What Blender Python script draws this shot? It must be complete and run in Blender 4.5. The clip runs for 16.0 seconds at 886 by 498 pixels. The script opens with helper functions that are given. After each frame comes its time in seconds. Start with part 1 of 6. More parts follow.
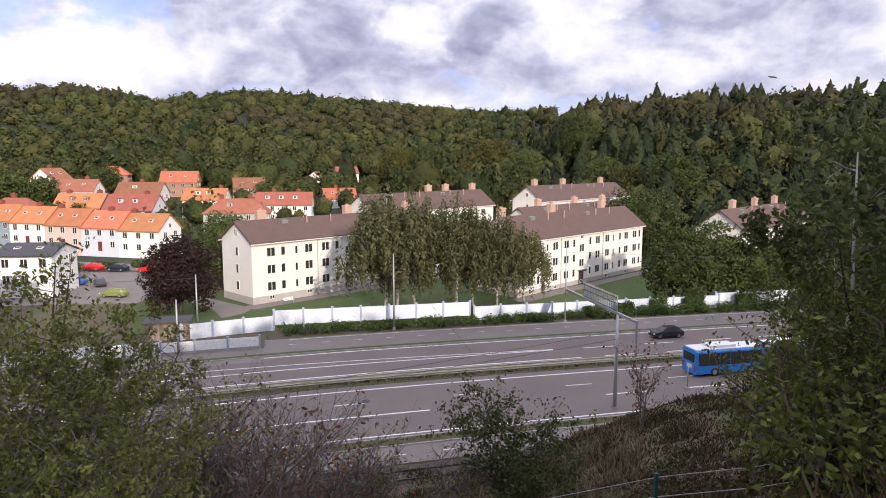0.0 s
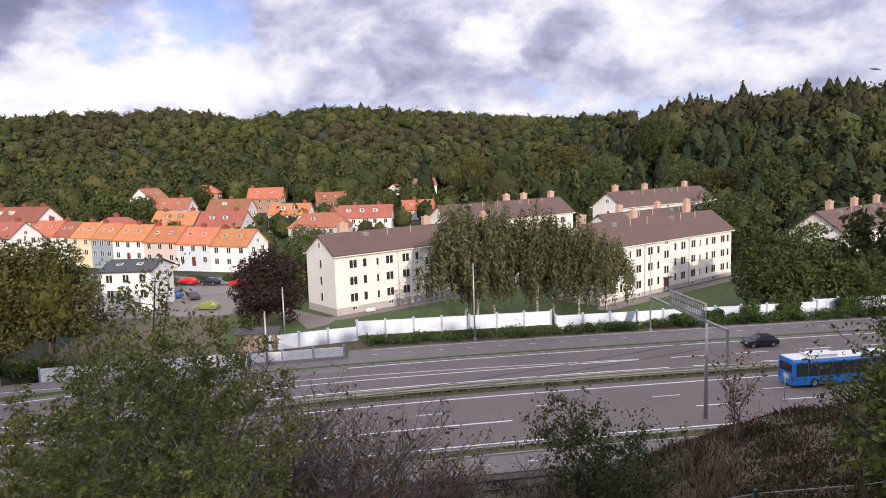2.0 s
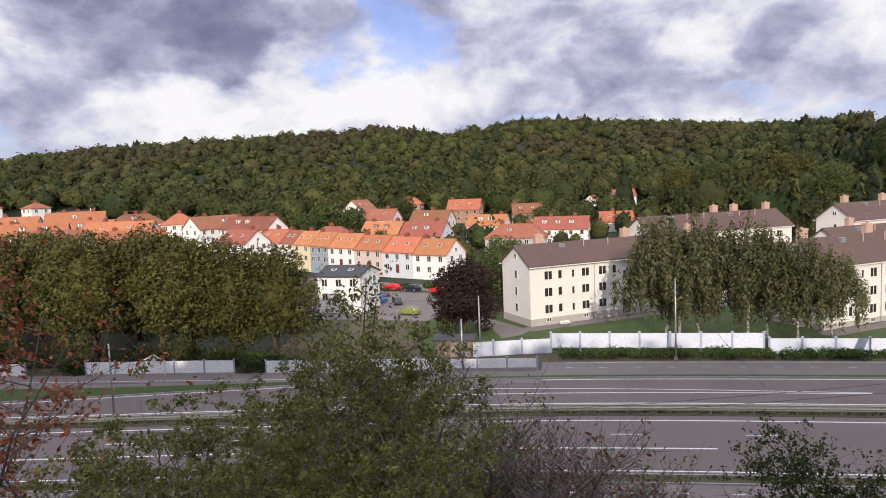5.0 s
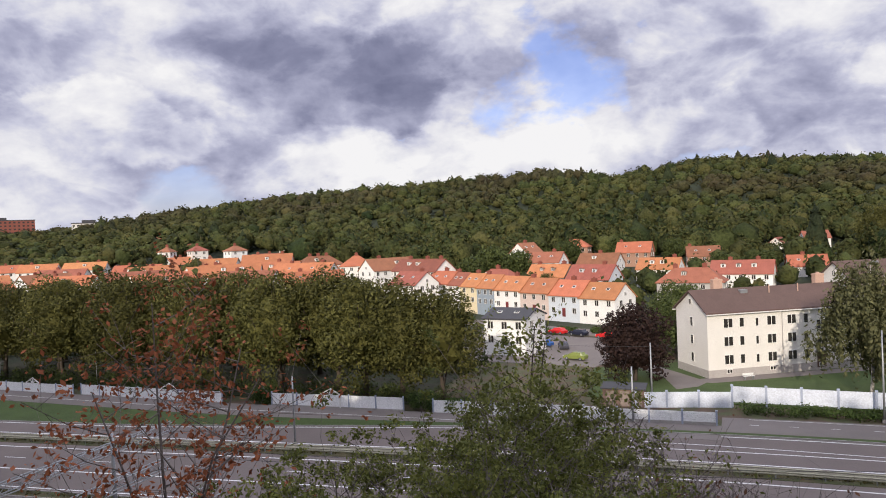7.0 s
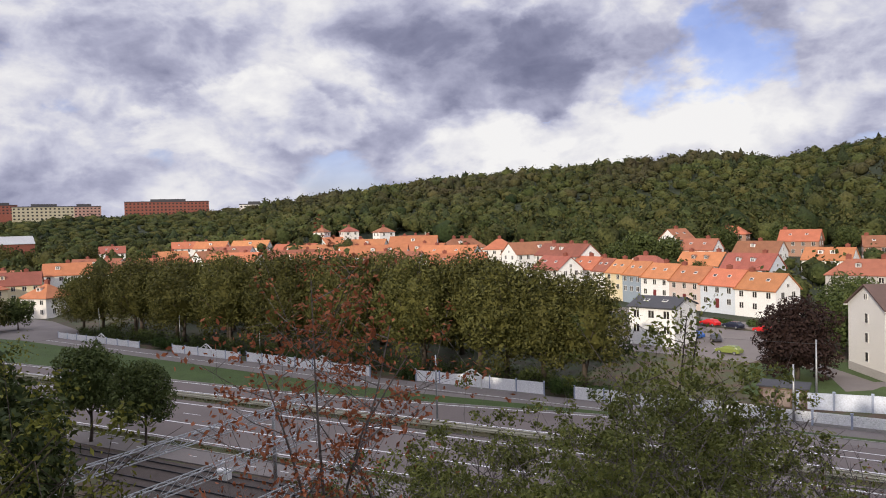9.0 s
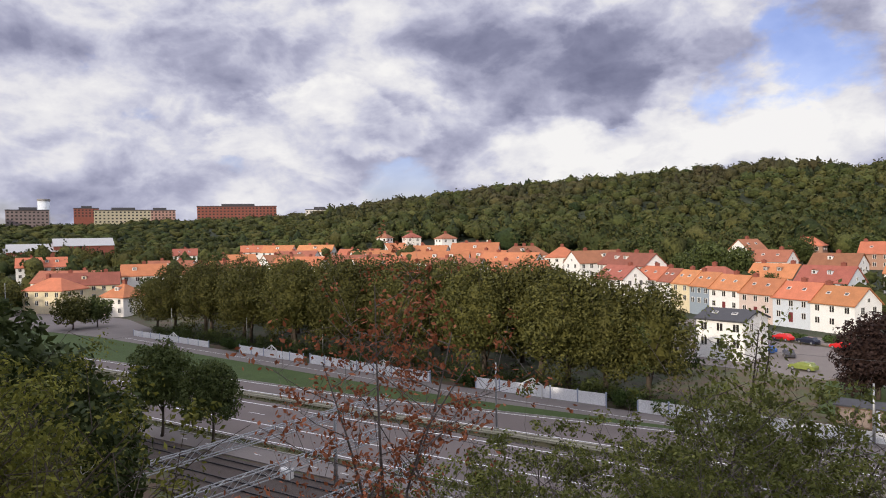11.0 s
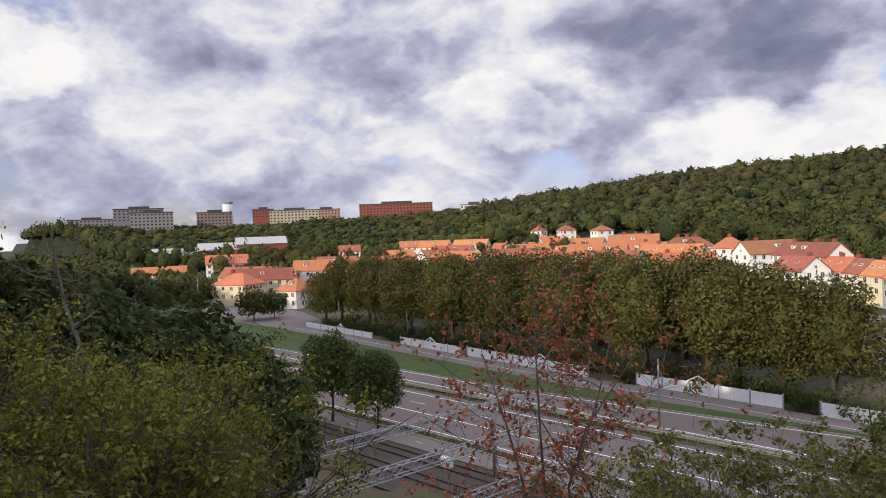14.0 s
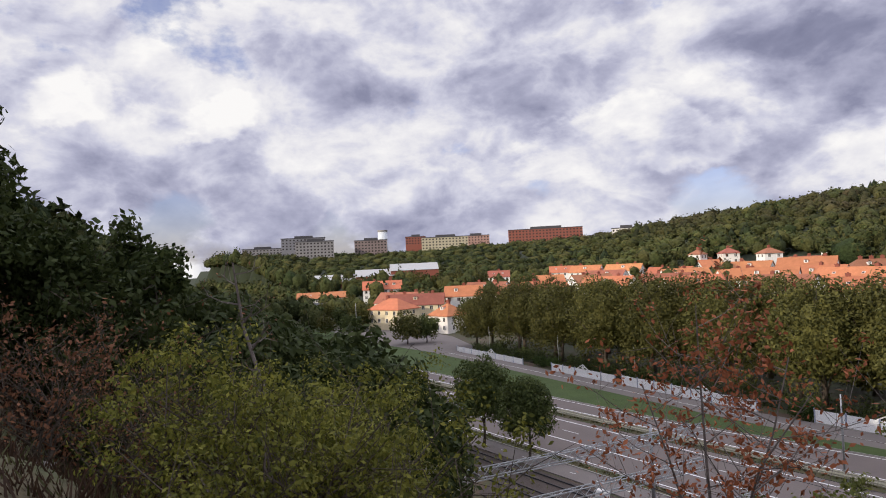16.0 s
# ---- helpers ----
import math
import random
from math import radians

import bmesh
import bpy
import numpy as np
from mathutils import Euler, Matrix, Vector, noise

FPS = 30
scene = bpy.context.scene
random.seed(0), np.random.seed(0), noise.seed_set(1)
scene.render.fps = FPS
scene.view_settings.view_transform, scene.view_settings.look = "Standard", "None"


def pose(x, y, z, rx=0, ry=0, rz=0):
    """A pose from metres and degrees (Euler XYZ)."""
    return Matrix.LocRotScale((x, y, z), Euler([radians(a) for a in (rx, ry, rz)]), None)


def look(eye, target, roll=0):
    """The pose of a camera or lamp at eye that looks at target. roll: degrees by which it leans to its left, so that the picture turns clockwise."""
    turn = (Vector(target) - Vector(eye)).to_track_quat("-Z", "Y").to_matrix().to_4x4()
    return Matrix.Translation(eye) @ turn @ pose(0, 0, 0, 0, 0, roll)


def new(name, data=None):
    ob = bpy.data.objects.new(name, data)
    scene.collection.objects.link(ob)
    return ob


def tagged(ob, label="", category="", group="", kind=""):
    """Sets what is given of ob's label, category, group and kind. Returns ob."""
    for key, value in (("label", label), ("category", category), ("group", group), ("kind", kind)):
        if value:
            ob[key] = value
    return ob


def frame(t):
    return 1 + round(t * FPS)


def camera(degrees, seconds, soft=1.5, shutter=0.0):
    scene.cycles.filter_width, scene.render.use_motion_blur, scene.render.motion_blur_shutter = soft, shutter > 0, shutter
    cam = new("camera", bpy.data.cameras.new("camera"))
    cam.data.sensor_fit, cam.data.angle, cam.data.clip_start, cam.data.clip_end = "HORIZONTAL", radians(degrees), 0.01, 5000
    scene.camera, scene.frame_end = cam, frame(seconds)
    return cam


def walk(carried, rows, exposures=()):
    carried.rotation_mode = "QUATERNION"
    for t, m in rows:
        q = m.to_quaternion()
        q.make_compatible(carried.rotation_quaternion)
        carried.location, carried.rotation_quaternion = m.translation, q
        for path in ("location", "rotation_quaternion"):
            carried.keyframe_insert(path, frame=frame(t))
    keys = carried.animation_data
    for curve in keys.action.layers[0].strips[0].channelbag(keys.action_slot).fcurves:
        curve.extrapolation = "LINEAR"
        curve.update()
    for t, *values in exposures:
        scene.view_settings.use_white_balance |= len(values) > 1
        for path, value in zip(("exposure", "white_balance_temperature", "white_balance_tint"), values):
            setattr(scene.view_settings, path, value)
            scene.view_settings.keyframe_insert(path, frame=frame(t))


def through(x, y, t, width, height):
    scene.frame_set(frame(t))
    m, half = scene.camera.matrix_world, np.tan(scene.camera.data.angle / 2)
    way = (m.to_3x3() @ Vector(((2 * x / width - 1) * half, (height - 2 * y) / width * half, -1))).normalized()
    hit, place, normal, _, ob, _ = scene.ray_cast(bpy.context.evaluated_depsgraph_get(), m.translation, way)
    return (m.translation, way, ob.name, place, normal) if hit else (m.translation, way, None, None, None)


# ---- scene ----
# The camera stands on a hillside, swung round at arm's length.
cam = camera(65.69, 16.0, soft=1.0)
EYE = 23.4   # metres above the road
ARM = 0.4
ROWS = [   # seconds, yaw, pitch, roll
    (0, -12.91, -7.45, -0.15),
    (0.5, -11.39, -6.86, 0.34),
    (1, -9.43, -6.33, 0.67),
    (1.5, -8.08, -6.46, 0.90),
    (2, -6.51, -6.55, 1.73),
    (2.5, -5.13, -6.37, 1.90),
    (3, -2.91, -6.31, 1.87),
    (3.5, -0.74, -5.92, 2.00),
    (4, 2.13, -6.03, 2.49),
    (4.5, 5.40, -5.55, 2.19),
    (5, 9.69, -5.06, 2.20),
    (5.2, 12.06, -4.28, 2.17),
    (7.3, 25.13, -0.80, 2.07),
    (7.5, 26.42, -0.97, 1.76),
    (8, 29.07, -1.62, 1.43),
    (8.5, 32.40, -1.74, 1.01),
    (9, 35.38, -1.88, 1.63),
    (9.2, 35.80, -2.03, 1.66),
    (11.3, 41.96, -1.34, 0.80),
    (11.5, 43.09, -2.22, 1.03),
    (12, 45.32, -2.30, 1.05),
    (12.5, 47.14, -2.65, 1.48),
    (13, 48.99, -2.28, 1.72),
    (13.5, 51.52, -1.96, 1.68),
    (14, 53.33, -1.40, 2.05),
    (14.5, 57.02, -0.67, 2.22),
    (15, 60.81, 0.21, 2.53),
    (15.5, 63.97, 0.78, 2.24),
    (16, 65.74, 1.23, 2.64),
]
walk(cam, [(t, pose(-ARM * math.sin(radians(yaw)), ARM * math.cos(radians(yaw)) - ARM, EYE, 90 + pitch, roll, yaw)) for t, yaw, pitch, roll in ROWS],
     exposures=[(0.0, 0.37, 6400, 15.0), (5.0, 0.16, 6400, 13.0), (9.0, 0.08, 6500, 11.0), (16.0, 0.16, 6550, 11.0)])

# ---- light ----
SUN_AZ, SUN_EL = 172.0, 19.0     # degrees clockwise from +y; height
sd = Vector((math.sin(radians(SUN_AZ)) * math.cos(radians(SUN_EL)), math.cos(radians(SUN_AZ)) * math.cos(radians(SUN_EL)), math.sin(radians(SUN_EL))))
sun = new("sun", bpy.data.lights.new("sun", "SUN"))
sun.data.energy, sun.data.angle, sun.data.color = 3.5, radians(0.6), (1.0, 0.89, 0.74)
sun.matrix_world = look(sd * 100, (0, 0, 0))

world = bpy.data.worlds.new("sky")
scene.world = world
world.use_nodes = True


def node(nt, kind, **kw):
    n = nt.nodes.new(kind)
    for k, v in kw.items():
        if k.startswith("i_"):
            n.inputs[k[2:].replace("_", " ")].default_value = v
        else:
            setattr(n, k, v)
    return n


def ramp(nt, fac, stops, interp="LINEAR"):
    r = nt.nodes.new("ShaderNodeValToRGB")
    r.color_ramp.interpolation = interp
    e = r.color_ramp.elements
    while len(e) < len(stops):
        e.new(0.5)
    for el, (p, c) in zip(e, stops):
        el.position = p
        el.color = (*c, 1) if len(c) == 3 else c
    nt.links.new(fac, r.inputs[0])
    return r.outputs[0]


def maths(nt, op, a, b=None, c=None):
    n = nt.nodes.new("ShaderNodeMath")
    n.operation = op
    for i, v in enumerate((a, b, c)):
        if v is None:
            continue
        if isinstance(v, (int, float)):
            n.inputs[i].default_value = v
        else:
            nt.links.new(v, n.inputs[i])
    return n.outputs[0]


def mixc(nt, fac, a, b, mode="MIX"):
    n = nt.nodes.new("ShaderNodeMix")
    n.data_type, n.blend_type = "RGBA", mode
    for sock, v in ((n.inputs[0], fac), (n.inputs[6], a), (n.inputs[7], b)):
        if isinstance(v, (int, float)):
            sock.default_value = v
        elif isinstance(v, tuple):
            sock.default_value = (*v, 1) if len(v) == 3 else v
        else:
            nt.links.new(v, sock)
    return n.outputs[2]


wt = world.node_tree
wt.nodes.clear()
tc = node(wt, "ShaderNodeTexCoord")
sep = node(wt, "ShaderNodeSeparateXYZ")
wt.links.new(tc.outputs["Generated"], sep.inputs[0])
# clouds lie flat: the sky is squeezed in height before the noise
deck = node(wt, "ShaderNodeCombineXYZ")
wt.links.new(sep.outputs[0], deck.inputs[0])
wt.links.new(sep.outputs[1], deck.inputs[1])
wt.links.new(maths(wt, "MULTIPLY", sep.outputs[2], 1.65), deck.inputs[2])


def cloud(scale, detail, rough, dist, off, colour=False):
    mp = node(wt, "ShaderNodeMapping")
    mp.inputs["Location"].default_value = off
    wt.links.new(deck.outputs[0], mp.inputs[0])
    n = node(wt, "ShaderNodeTexNoise", i_Scale=scale, i_Detail=detail, i_Roughness=rough, i_Distortion=dist)
    wt.links.new(mp.outputs[0], n.inputs["Vector"])
    return n.outputs[1 if colour else 0]


def vmath(op, a, b):
    n = node(wt, "ShaderNodeVectorMath", operation=op)
    for sock, v in zip(n.inputs, (a, b)):
        if isinstance(v, tuple):
            sock.default_value = v
        else:
            wt.links.new(v, sock)
    return n


# directions frayed by noise, so that each bank of cloud has a billowing rim
fray = vmath("SUBTRACT", cloud(5.5, 9.0, 0.56, 0.0, (3.1, 0.4, 1.7), True), (0.5, 0.5, 0.5)).outputs[0]
frayed = vmath("NORMALIZE", vmath("ADD", tc.outputs["Generated"], vmath("MULTIPLY", fray, (0.30, 0.30, 0.22)).outputs[0]).outputs[0], (0, 0, 0)).outputs[0]
flatz = vmath("MULTIPLY", frayed, (1.0, 1.0, 1.75)).outputs[0]
BANKS = (   # azimuth to the left, height, half width in degrees, darker (+) or brighter (-)
    (32, 12.6, 9.5, 0.30), (24, 15.5, 7, 0.22), (57, 13, 7, 0.14), (66, 4.5, 6, 0.13), (80, 4.2, 6, 0.15),
    (13, 12.0, 7, 0.16), (-5, 9.5, 5, 0.13), (-17, 13, 5.5, 0.15), (-33, 14, 7, 0.12), (62, 20, 8, 0.10), (95, 8, 6, 0.12), (44, 19, 8, 0.10),
    (47, 9.4, 4.6, -0.24), (33, 6.6, 6.0, -0.24), (93, 13, 4, -0.22), (84, 12, 3.2, -0.20), (-10, 11.2, 4.2, -0.20),
    (2, 8.0, 4, -0.14), (14, 6.6, 6, -0.20), (-23, 12.5, 4, -0.22), (54, 7.5, 4, -0.12), (24, 6.2, 5, -0.18), (73, 10.5, 6, -0.08), (-20, 7.0, 6, -0.10))
banks = 0.0
for az_, el_, wide, amount in BANKS:
    d_ = Vector((-math.sin(radians(az_)) * math.cos(radians(el_)), math.cos(radians(az_)) * math.cos(radians(el_)), 1.75 * math.sin(radians(el_))))
    gap = vmath("LENGTH", vmath("SUBTRACT", flatz, tuple(d_)).outputs[0], (0, 0, 0)).outputs[1]
    near_ = node(wt, "ShaderNodeMapRange", interpolation_type="SMOOTHSTEP")
    wt.links.new(gap, near_.inputs[0])
    near_.inputs[1].default_value, near_.inputs[2].default_value = radians(wide) * 0.72, radians(wide) * 1.16
    near_.inputs[3].default_value, near_.inputs[4].default_value = amount * 0.66, 0.0
    banks = maths(wt, "ADD", near_.outputs[0], banks)
OFF = (2.3, 1.1, 0.35)
cover = cloud(4.2, 11.0, 0.56, 0.0, OFF)
above = cloud(4.2, 6.0, 0.52, 0.0, (OFF[0] + 0.01, OFF[1] - 0.01, OFF[2] + 0.07))
puff = cloud(9.0, 9.0, 0.56, 0.3, (1.7, 4.1, 2.2))
billow = maths(wt, "MULTIPLY", maths(wt, "SUBTRACT", maths(wt, "ABSOLUTE", maths(wt, "SUBTRACT", puff, 0.5)), 0.09), -0.9)
# a cloud is dark where more cloud lies above it, bright along its upper rims
shade = maths(wt, "SUBTRACT", maths(wt, "ADD", maths(wt, "MULTIPLY", maths(wt, "SUBTRACT", above, cover), 0.9), maths(wt, "MULTIPLY", maths(wt, "ADD", above, 0.5), 0.5)), billow)
shade = maths(wt, "ADD", shade, maths(wt, "SUBTRACT", banks, 0.03))
sky = node(wt, "ShaderNodeTexSky", sky_type="NISHITA", sun_disc=False, sun_elevation=radians(SUN_EL), sun_rotation=radians(SUN_AZ), air_density=1.0, dust_density=1.4)
blue = mixc(wt, 1.0, sky.outputs[0], (0.108, 0.104, 0.150), "MULTIPLY")
body = ramp(wt, shade, [(0.22, (0.85, 0.845, 0.84)), (0.36, (0.715, 0.715, 0.755)), (0.46, (0.56, 0.57, 0.675)), (0.58, (0.395, 0.405, 0.53)), (0.76, (0.235, 0.245, 0.355)), (1.0, (0.15, 0.16, 0.25))])
dens = ramp(wt, maths(wt, "ADD", cover, maths(wt, "MULTIPLY", maths(wt, "ABSOLUTE", banks), 0.45)), [(0.375, (0.25, 0.25, 0.25)), (0.445, (1, 1, 1))])
# overcast is brighter overhead; boosted further above the view to fill the shade
zen = maths(wt, "ADD", 1.0, maths(wt, "MULTIPLY", maths(wt, "SMOOTH_MIN", maths(wt, "MAXIMUM", maths(wt, "SUBTRACT", sep.outputs[2], 0.38), 0.0), 0.5, 0.2), 2.4))
allsky = mixc(wt, dens, blue, body)
bg = node(wt, "ShaderNodeBackground", i_Strength=1.0)
wt.links.new(zen, bg.inputs[1])
wt.links.new(allsky, bg.inputs[0])
wt.links.new(bg.outputs[0], node(wt, "ShaderNodeOutputWorld").inputs[0])


# ---- materials ----
def material(name, color, rough=0.8, vary=0.25, scale=3.0, fine=40.0, bump=0.15, metal=0.0, second=None, obvary=0.0, island=False, spec=0.4):
    """Colour with two scales of noise, an optional second colour in patches, and relief."""
    m = bpy.data.materials.new(name)
    m.use_nodes = True
    nt = m.node_tree
    b = nt.nodes["Principled BSDF"]
    co = node(nt, "ShaderNodeTexCoord").outputs["Object"]
    geo = node(nt, "ShaderNodeNewGeometry")
    n1 = node(nt, "ShaderNodeTexNoise", i_Scale=scale, i_Detail=4.0)
    n2 = node(nt, "ShaderNodeTexNoise", i_Scale=fine, i_Detail=3.0)
    for n in (n1, n2):
        nt.links.new(geo.outputs["Position"] if not obvary else co, n.inputs["Vector"])
    c = tuple(color)
    if second:
        col = mixc(nt, ramp(nt, n1.outputs[0], [(0.42, (0, 0, 0)), (0.6, (1, 1, 1))]), c, tuple(second))
    else:
        col = mixc(nt, n1.outputs[0], tuple(v * (1 - vary) for v in c), tuple(min(1, v * (1 + vary)) for v in c))
    col = mixc(nt, 0.5, col, ramp(nt, n2.outputs[0], [(0.25, (0.62, 0.62, 0.62)), (0.75, (1.35, 1.35, 1.35))]), "MULTIPLY")
    if obvary or island:
        hs = node(nt, "ShaderNodeHueSaturation")
        src = geo.outputs["Random Per Island"] if island else node(nt, "ShaderNodeObjectInfo").outputs["Random"]
        amp = max(obvary, 0.01)
        nt.links.new(maths(nt, "ADD", maths(nt, "MULTIPLY", src, 2 * amp), 1 - amp), hs.inputs["Value"])
        nt.links.new(maths(nt, "ADD", maths(nt, "MULTIPLY", maths(nt, "FRACT", maths(nt, "MULTIPLY", src, 7.3)), 0.05 * min(1, amp * 3)), 0.5 - 0.025 * min(1, amp * 3)), hs.inputs["Hue"])
        nt.links.new(col, hs.inputs["Color"])
        col = hs.outputs[0]
    nt.links.new(col, b.inputs["Base Color"])
    b.inputs["Roughness"].default_value = rough
    b.inputs["Metallic"].default_value = metal
    b.inputs["Specular IOR Level"].default_value = spec
    if bump:
        bp = node(nt, "ShaderNodeBump", i_Strength=bump, i_Distance=0.05)
        nt.links.new(n2.outputs[0], bp.inputs["Height"])
        nt.links.new(bp.outputs[0], b.inputs["Normal"])
    return m


def leafmat(name, dark, light, through=0.25, patch=0.45):
    """Leaves: a colour for each leaf, a little light through them."""
    m = bpy.data.materials.new(name)
    m.use_nodes = True
    nt = m.node_tree
    b = nt.nodes["Principled BSDF"]
    geo = node(nt, "ShaderNodeNewGeometry")
    n1 = node(nt, "ShaderNodeTexNoise", i_Scale=patch, i_Detail=3.0)
    nt.links.new(geo.outputs["Position"], n1.inputs["Vector"])
    f = maths(nt, "ADD", maths(nt, "MULTIPLY", geo.outputs["Random Per Island"], 0.6), maths(nt, "MULTIPLY", n1.outputs[0], 0.5))
    col = ramp(nt, f, [(0.1, dark), (0.95, light)])
    oi = node(nt, "ShaderNodeObjectInfo")
    hs = node(nt, "ShaderNodeHueSaturation")
    nt.links.new(maths(nt, "ADD", maths(nt, "MULTIPLY", oi.outputs["Random"], 0.4), 0.8), hs.inputs["Value"])
    nt.links.new(col, hs.inputs["Color"])
    nt.links.new(hs.outputs[0], b.inputs["Base Color"])
    b.inputs["Roughness"].default_value = 0.62
    b.inputs["Specular IOR Level"].default_value = 0.12
    tr = node(nt, "ShaderNodeBsdfTranslucent")
    nt.links.new(hs.outputs[0], tr.inputs[0])
    mx = node(nt, "ShaderNodeMixShader")
    mx.inputs[0].default_value = through
    nt.links.new(b.outputs[0], mx.inputs[1])
    nt.links.new(tr.outputs[0], mx.inputs[2])
    nt.links.new(mx.outputs[0], nt.nodes["Material Output"].inputs[0])
    return m


M_GROUND = material("heath_and_grass", (0.075, 0.082, 0.036), 0.95, 0.4, 0.35, 9.0, 0.6, second=(0.10, 0.066, 0.045))
_nt = M_GROUND.node_tree
_sep = node(_nt, "ShaderNodeSeparateXYZ")
_nt.links.new(node(_nt, "ShaderNodeNewGeometry").outputs["Position"], _sep.inputs[0])
_far = node(_nt, "ShaderNodeMapRange")
_nt.links.new(maths(_nt, "SUBTRACT", _sep.outputs[1], maths(_nt, "MULTIPLY", _sep.outputs[0], 0.35)), _far.inputs[0])
_far.inputs[1].default_value, _far.inputs[2].default_value = 150.0, 190.0
_in = _nt.nodes["Principled BSDF"].inputs["Base Color"]
_nt.links.new(mixc(_nt, _far.outputs[0], _in.links[0].from_socket, (0.022, 0.030, 0.013)), _in)   # leaf litter and undergrowth in the woods
# soil with the shade under the lime trees put into its colour
M_SHADED_SOIL = material("shaded_soil", (0.036, 0.034, 0.020), 0.95, 0.4, 0.4, 9.0, 0.6, second=(0.030, 0.042, 0.016))
M_LAWN = material("lawn", (0.055, 0.084, 0.022), 0.95, 0.3, 0.3, 14.0, 0.5)
M_DRYV = material("dry_verge", (0.095, 0.080, 0.040), 0.95, 0.4, 0.6, 10.0, 0.5, second=(0.062, 0.072, 0.026))
M_ASPHALT = material("asphalt", (0.156, 0.128, 0.118), 0.9, 0.18, 0.18, 22.0, 0.15)
M_ASPHALT_OLD = material("old_asphalt", (0.185, 0.160, 0.148), 0.9, 0.2, 0.25, 18.0, 0.15)
M_LINE = material("road_paint", (0.75, 0.75, 0.73), 0.7, 0.15, 1.5, 30.0, 0.05)
M_BALLAST = material("ballast", (0.075, 0.058, 0.05), 0.95, 0.3, 1.2, 18.0, 0.8)
M_FENCE = material("grey_painted_boards", (0.60, 0.64, 0.72), 0.6, 0.08, 0.5, 6.0, 0.05)
M_FENCE_W = material("white_painted_boards", (0.80, 0.80, 0.80), 0.6, 0.08, 0.5, 6.0, 0.05)
M_POST = material("blue_grey_posts", (0.33, 0.37, 0.47), 0.5, 0.1, 1.0, 10.0, 0.05)
M_CONC = material("concrete", (0.33, 0.31, 0.29), 0.9, 0.2, 1.0, 14.0, 0.3)
M_STEEL = material("galvanised_steel", (0.36, 0.37, 0.38), 0.45, 0.12, 2.0, 25.0, 0.05, metal=0.6)
M_DARKSTEEL = material("dark_steel", (0.06, 0.06, 0.065), 0.5, 0.2, 2.0, 25.0, 0.05, metal=0.5)
M_BARK = material("bark", (0.075, 0.058, 0.045), 0.95, 0.35, 3.0, 25.0, 0.8)
M_BIRCHBARK = material("birch_bark", (0.45, 0.43, 0.40), 0.8, 0.25, 3.0, 12.0, 0.3, second=(0.12, 0.11, 0.10))
M_GREYBARK = material("grey_twigs", (0.135, 0.112, 0.10), 0.9, 0.25, 3.0, 12.0, 0.3)
M_RENDER_CREAM = material("cream_render", (0.72, 0.69, 0.645), 0.9, 0.07, 0.35, 8.0, 0.1)
M_PLINTH = material("grey_plinth", (0.40, 0.37, 0.35), 0.9, 0.15, 0.6, 8.0, 0.2)
M_ROOF_BROWN = material("brown_roof_sheet", (0.110, 0.068, 0.056), 0.75, 0.2, 0.8, 9.0, 0.2)
M_ROOF_DARK = material("dark_roof_sheet", (0.055, 0.055, 0.062), 0.7, 0.15, 0.8, 9.0, 0.2)
M_ROOF_ORANGE = material("orange_clay_tile", (0.43, 0.160, 0.075), 0.85, 0.28, 0.5, 7.0, 0.3, obvary=0.16)
M_ROOF_RED = material("weathered_red_tile", (0.27, 0.100, 0.060), 0.85, 0.28, 0.5, 7.0, 0.3, obvary=0.18)
M_BRICK = material("red_brick", (0.23, 0.075, 0.052), 0.9, 0.2, 0.6, 12.0, 0.2)
M_CHIM = material("pink_chimney_render", (0.50, 0.33, 0.255), 0.9, 0.12, 1.0, 12.0, 0.15)
M_WHITE = material("white_wall", (0.78, 0.77, 0.74), 0.88, 0.06, 0.4, 9.0, 0.1)
M_PAINT = material("white_woodwork", (0.72, 0.71, 0.68), 0.6, 0.06, 1.0, 12.0, 0.05)
M_GLASS = bpy.data.materials.new("window_glass")
M_GLASS.use_nodes = True
_b = M_GLASS.node_tree.nodes["Principled BSDF"]
_b.inputs["Base Color"].default_value = (0.035, 0.032, 0.030, 1)
_b.inputs["Roughness"].default_value = 0.12
L_OAK = leafmat("oak_leaves", (0.022, 0.036, 0.008), (0.275, 0.265, 0.050), 0.34, 1.7)
L_SPUR = leafmat("spur_oak_leaves", (0.022, 0.036, 0.010), (0.150, 0.168, 0.036), 0.3, 1.7)
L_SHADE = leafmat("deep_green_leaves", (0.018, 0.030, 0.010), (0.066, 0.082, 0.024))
L_LIME = leafmat("lime_leaves", (0.018, 0.024, 0.008), (0.128, 0.121, 0.034))
L_BIRCH = leafmat("birch_leaves", (0.040, 0.048, 0.020), (0.185, 0.182, 0.085))
L_COPPER = leafmat("copper_beech_leaves", (0.020, 0.012, 0.011), (0.058, 0.034, 0.028))
L_DARK = leafmat("dark_green_leaves", (0.032, 0.048, 0.018), (0.105, 0.125, 0.038))
L_ROWAN = leafmat("rowan_leaves", (0.046, 0.062, 0.016), (0.250, 0.260, 0.070), 0.4, 1.3)
L_RUST = leafmat("rust_red_leaves", (0.20, 0.062, 0.028), (0.48, 0.17, 0.08))
L_BROWN = leafmat("withered_leaves", (0.0935, 0.0442, 0.0238), (0.2380, 0.1105, 0.0595))
L_HEDGE = leafmat("hedge_leaves", (0.024, 0.044, 0.014), (0.092, 0.132, 0.036))
L_WEEDS = leafmat("dry_weeds", (0.045, 0.045, 0.018), (0.135, 0.115, 0.045))
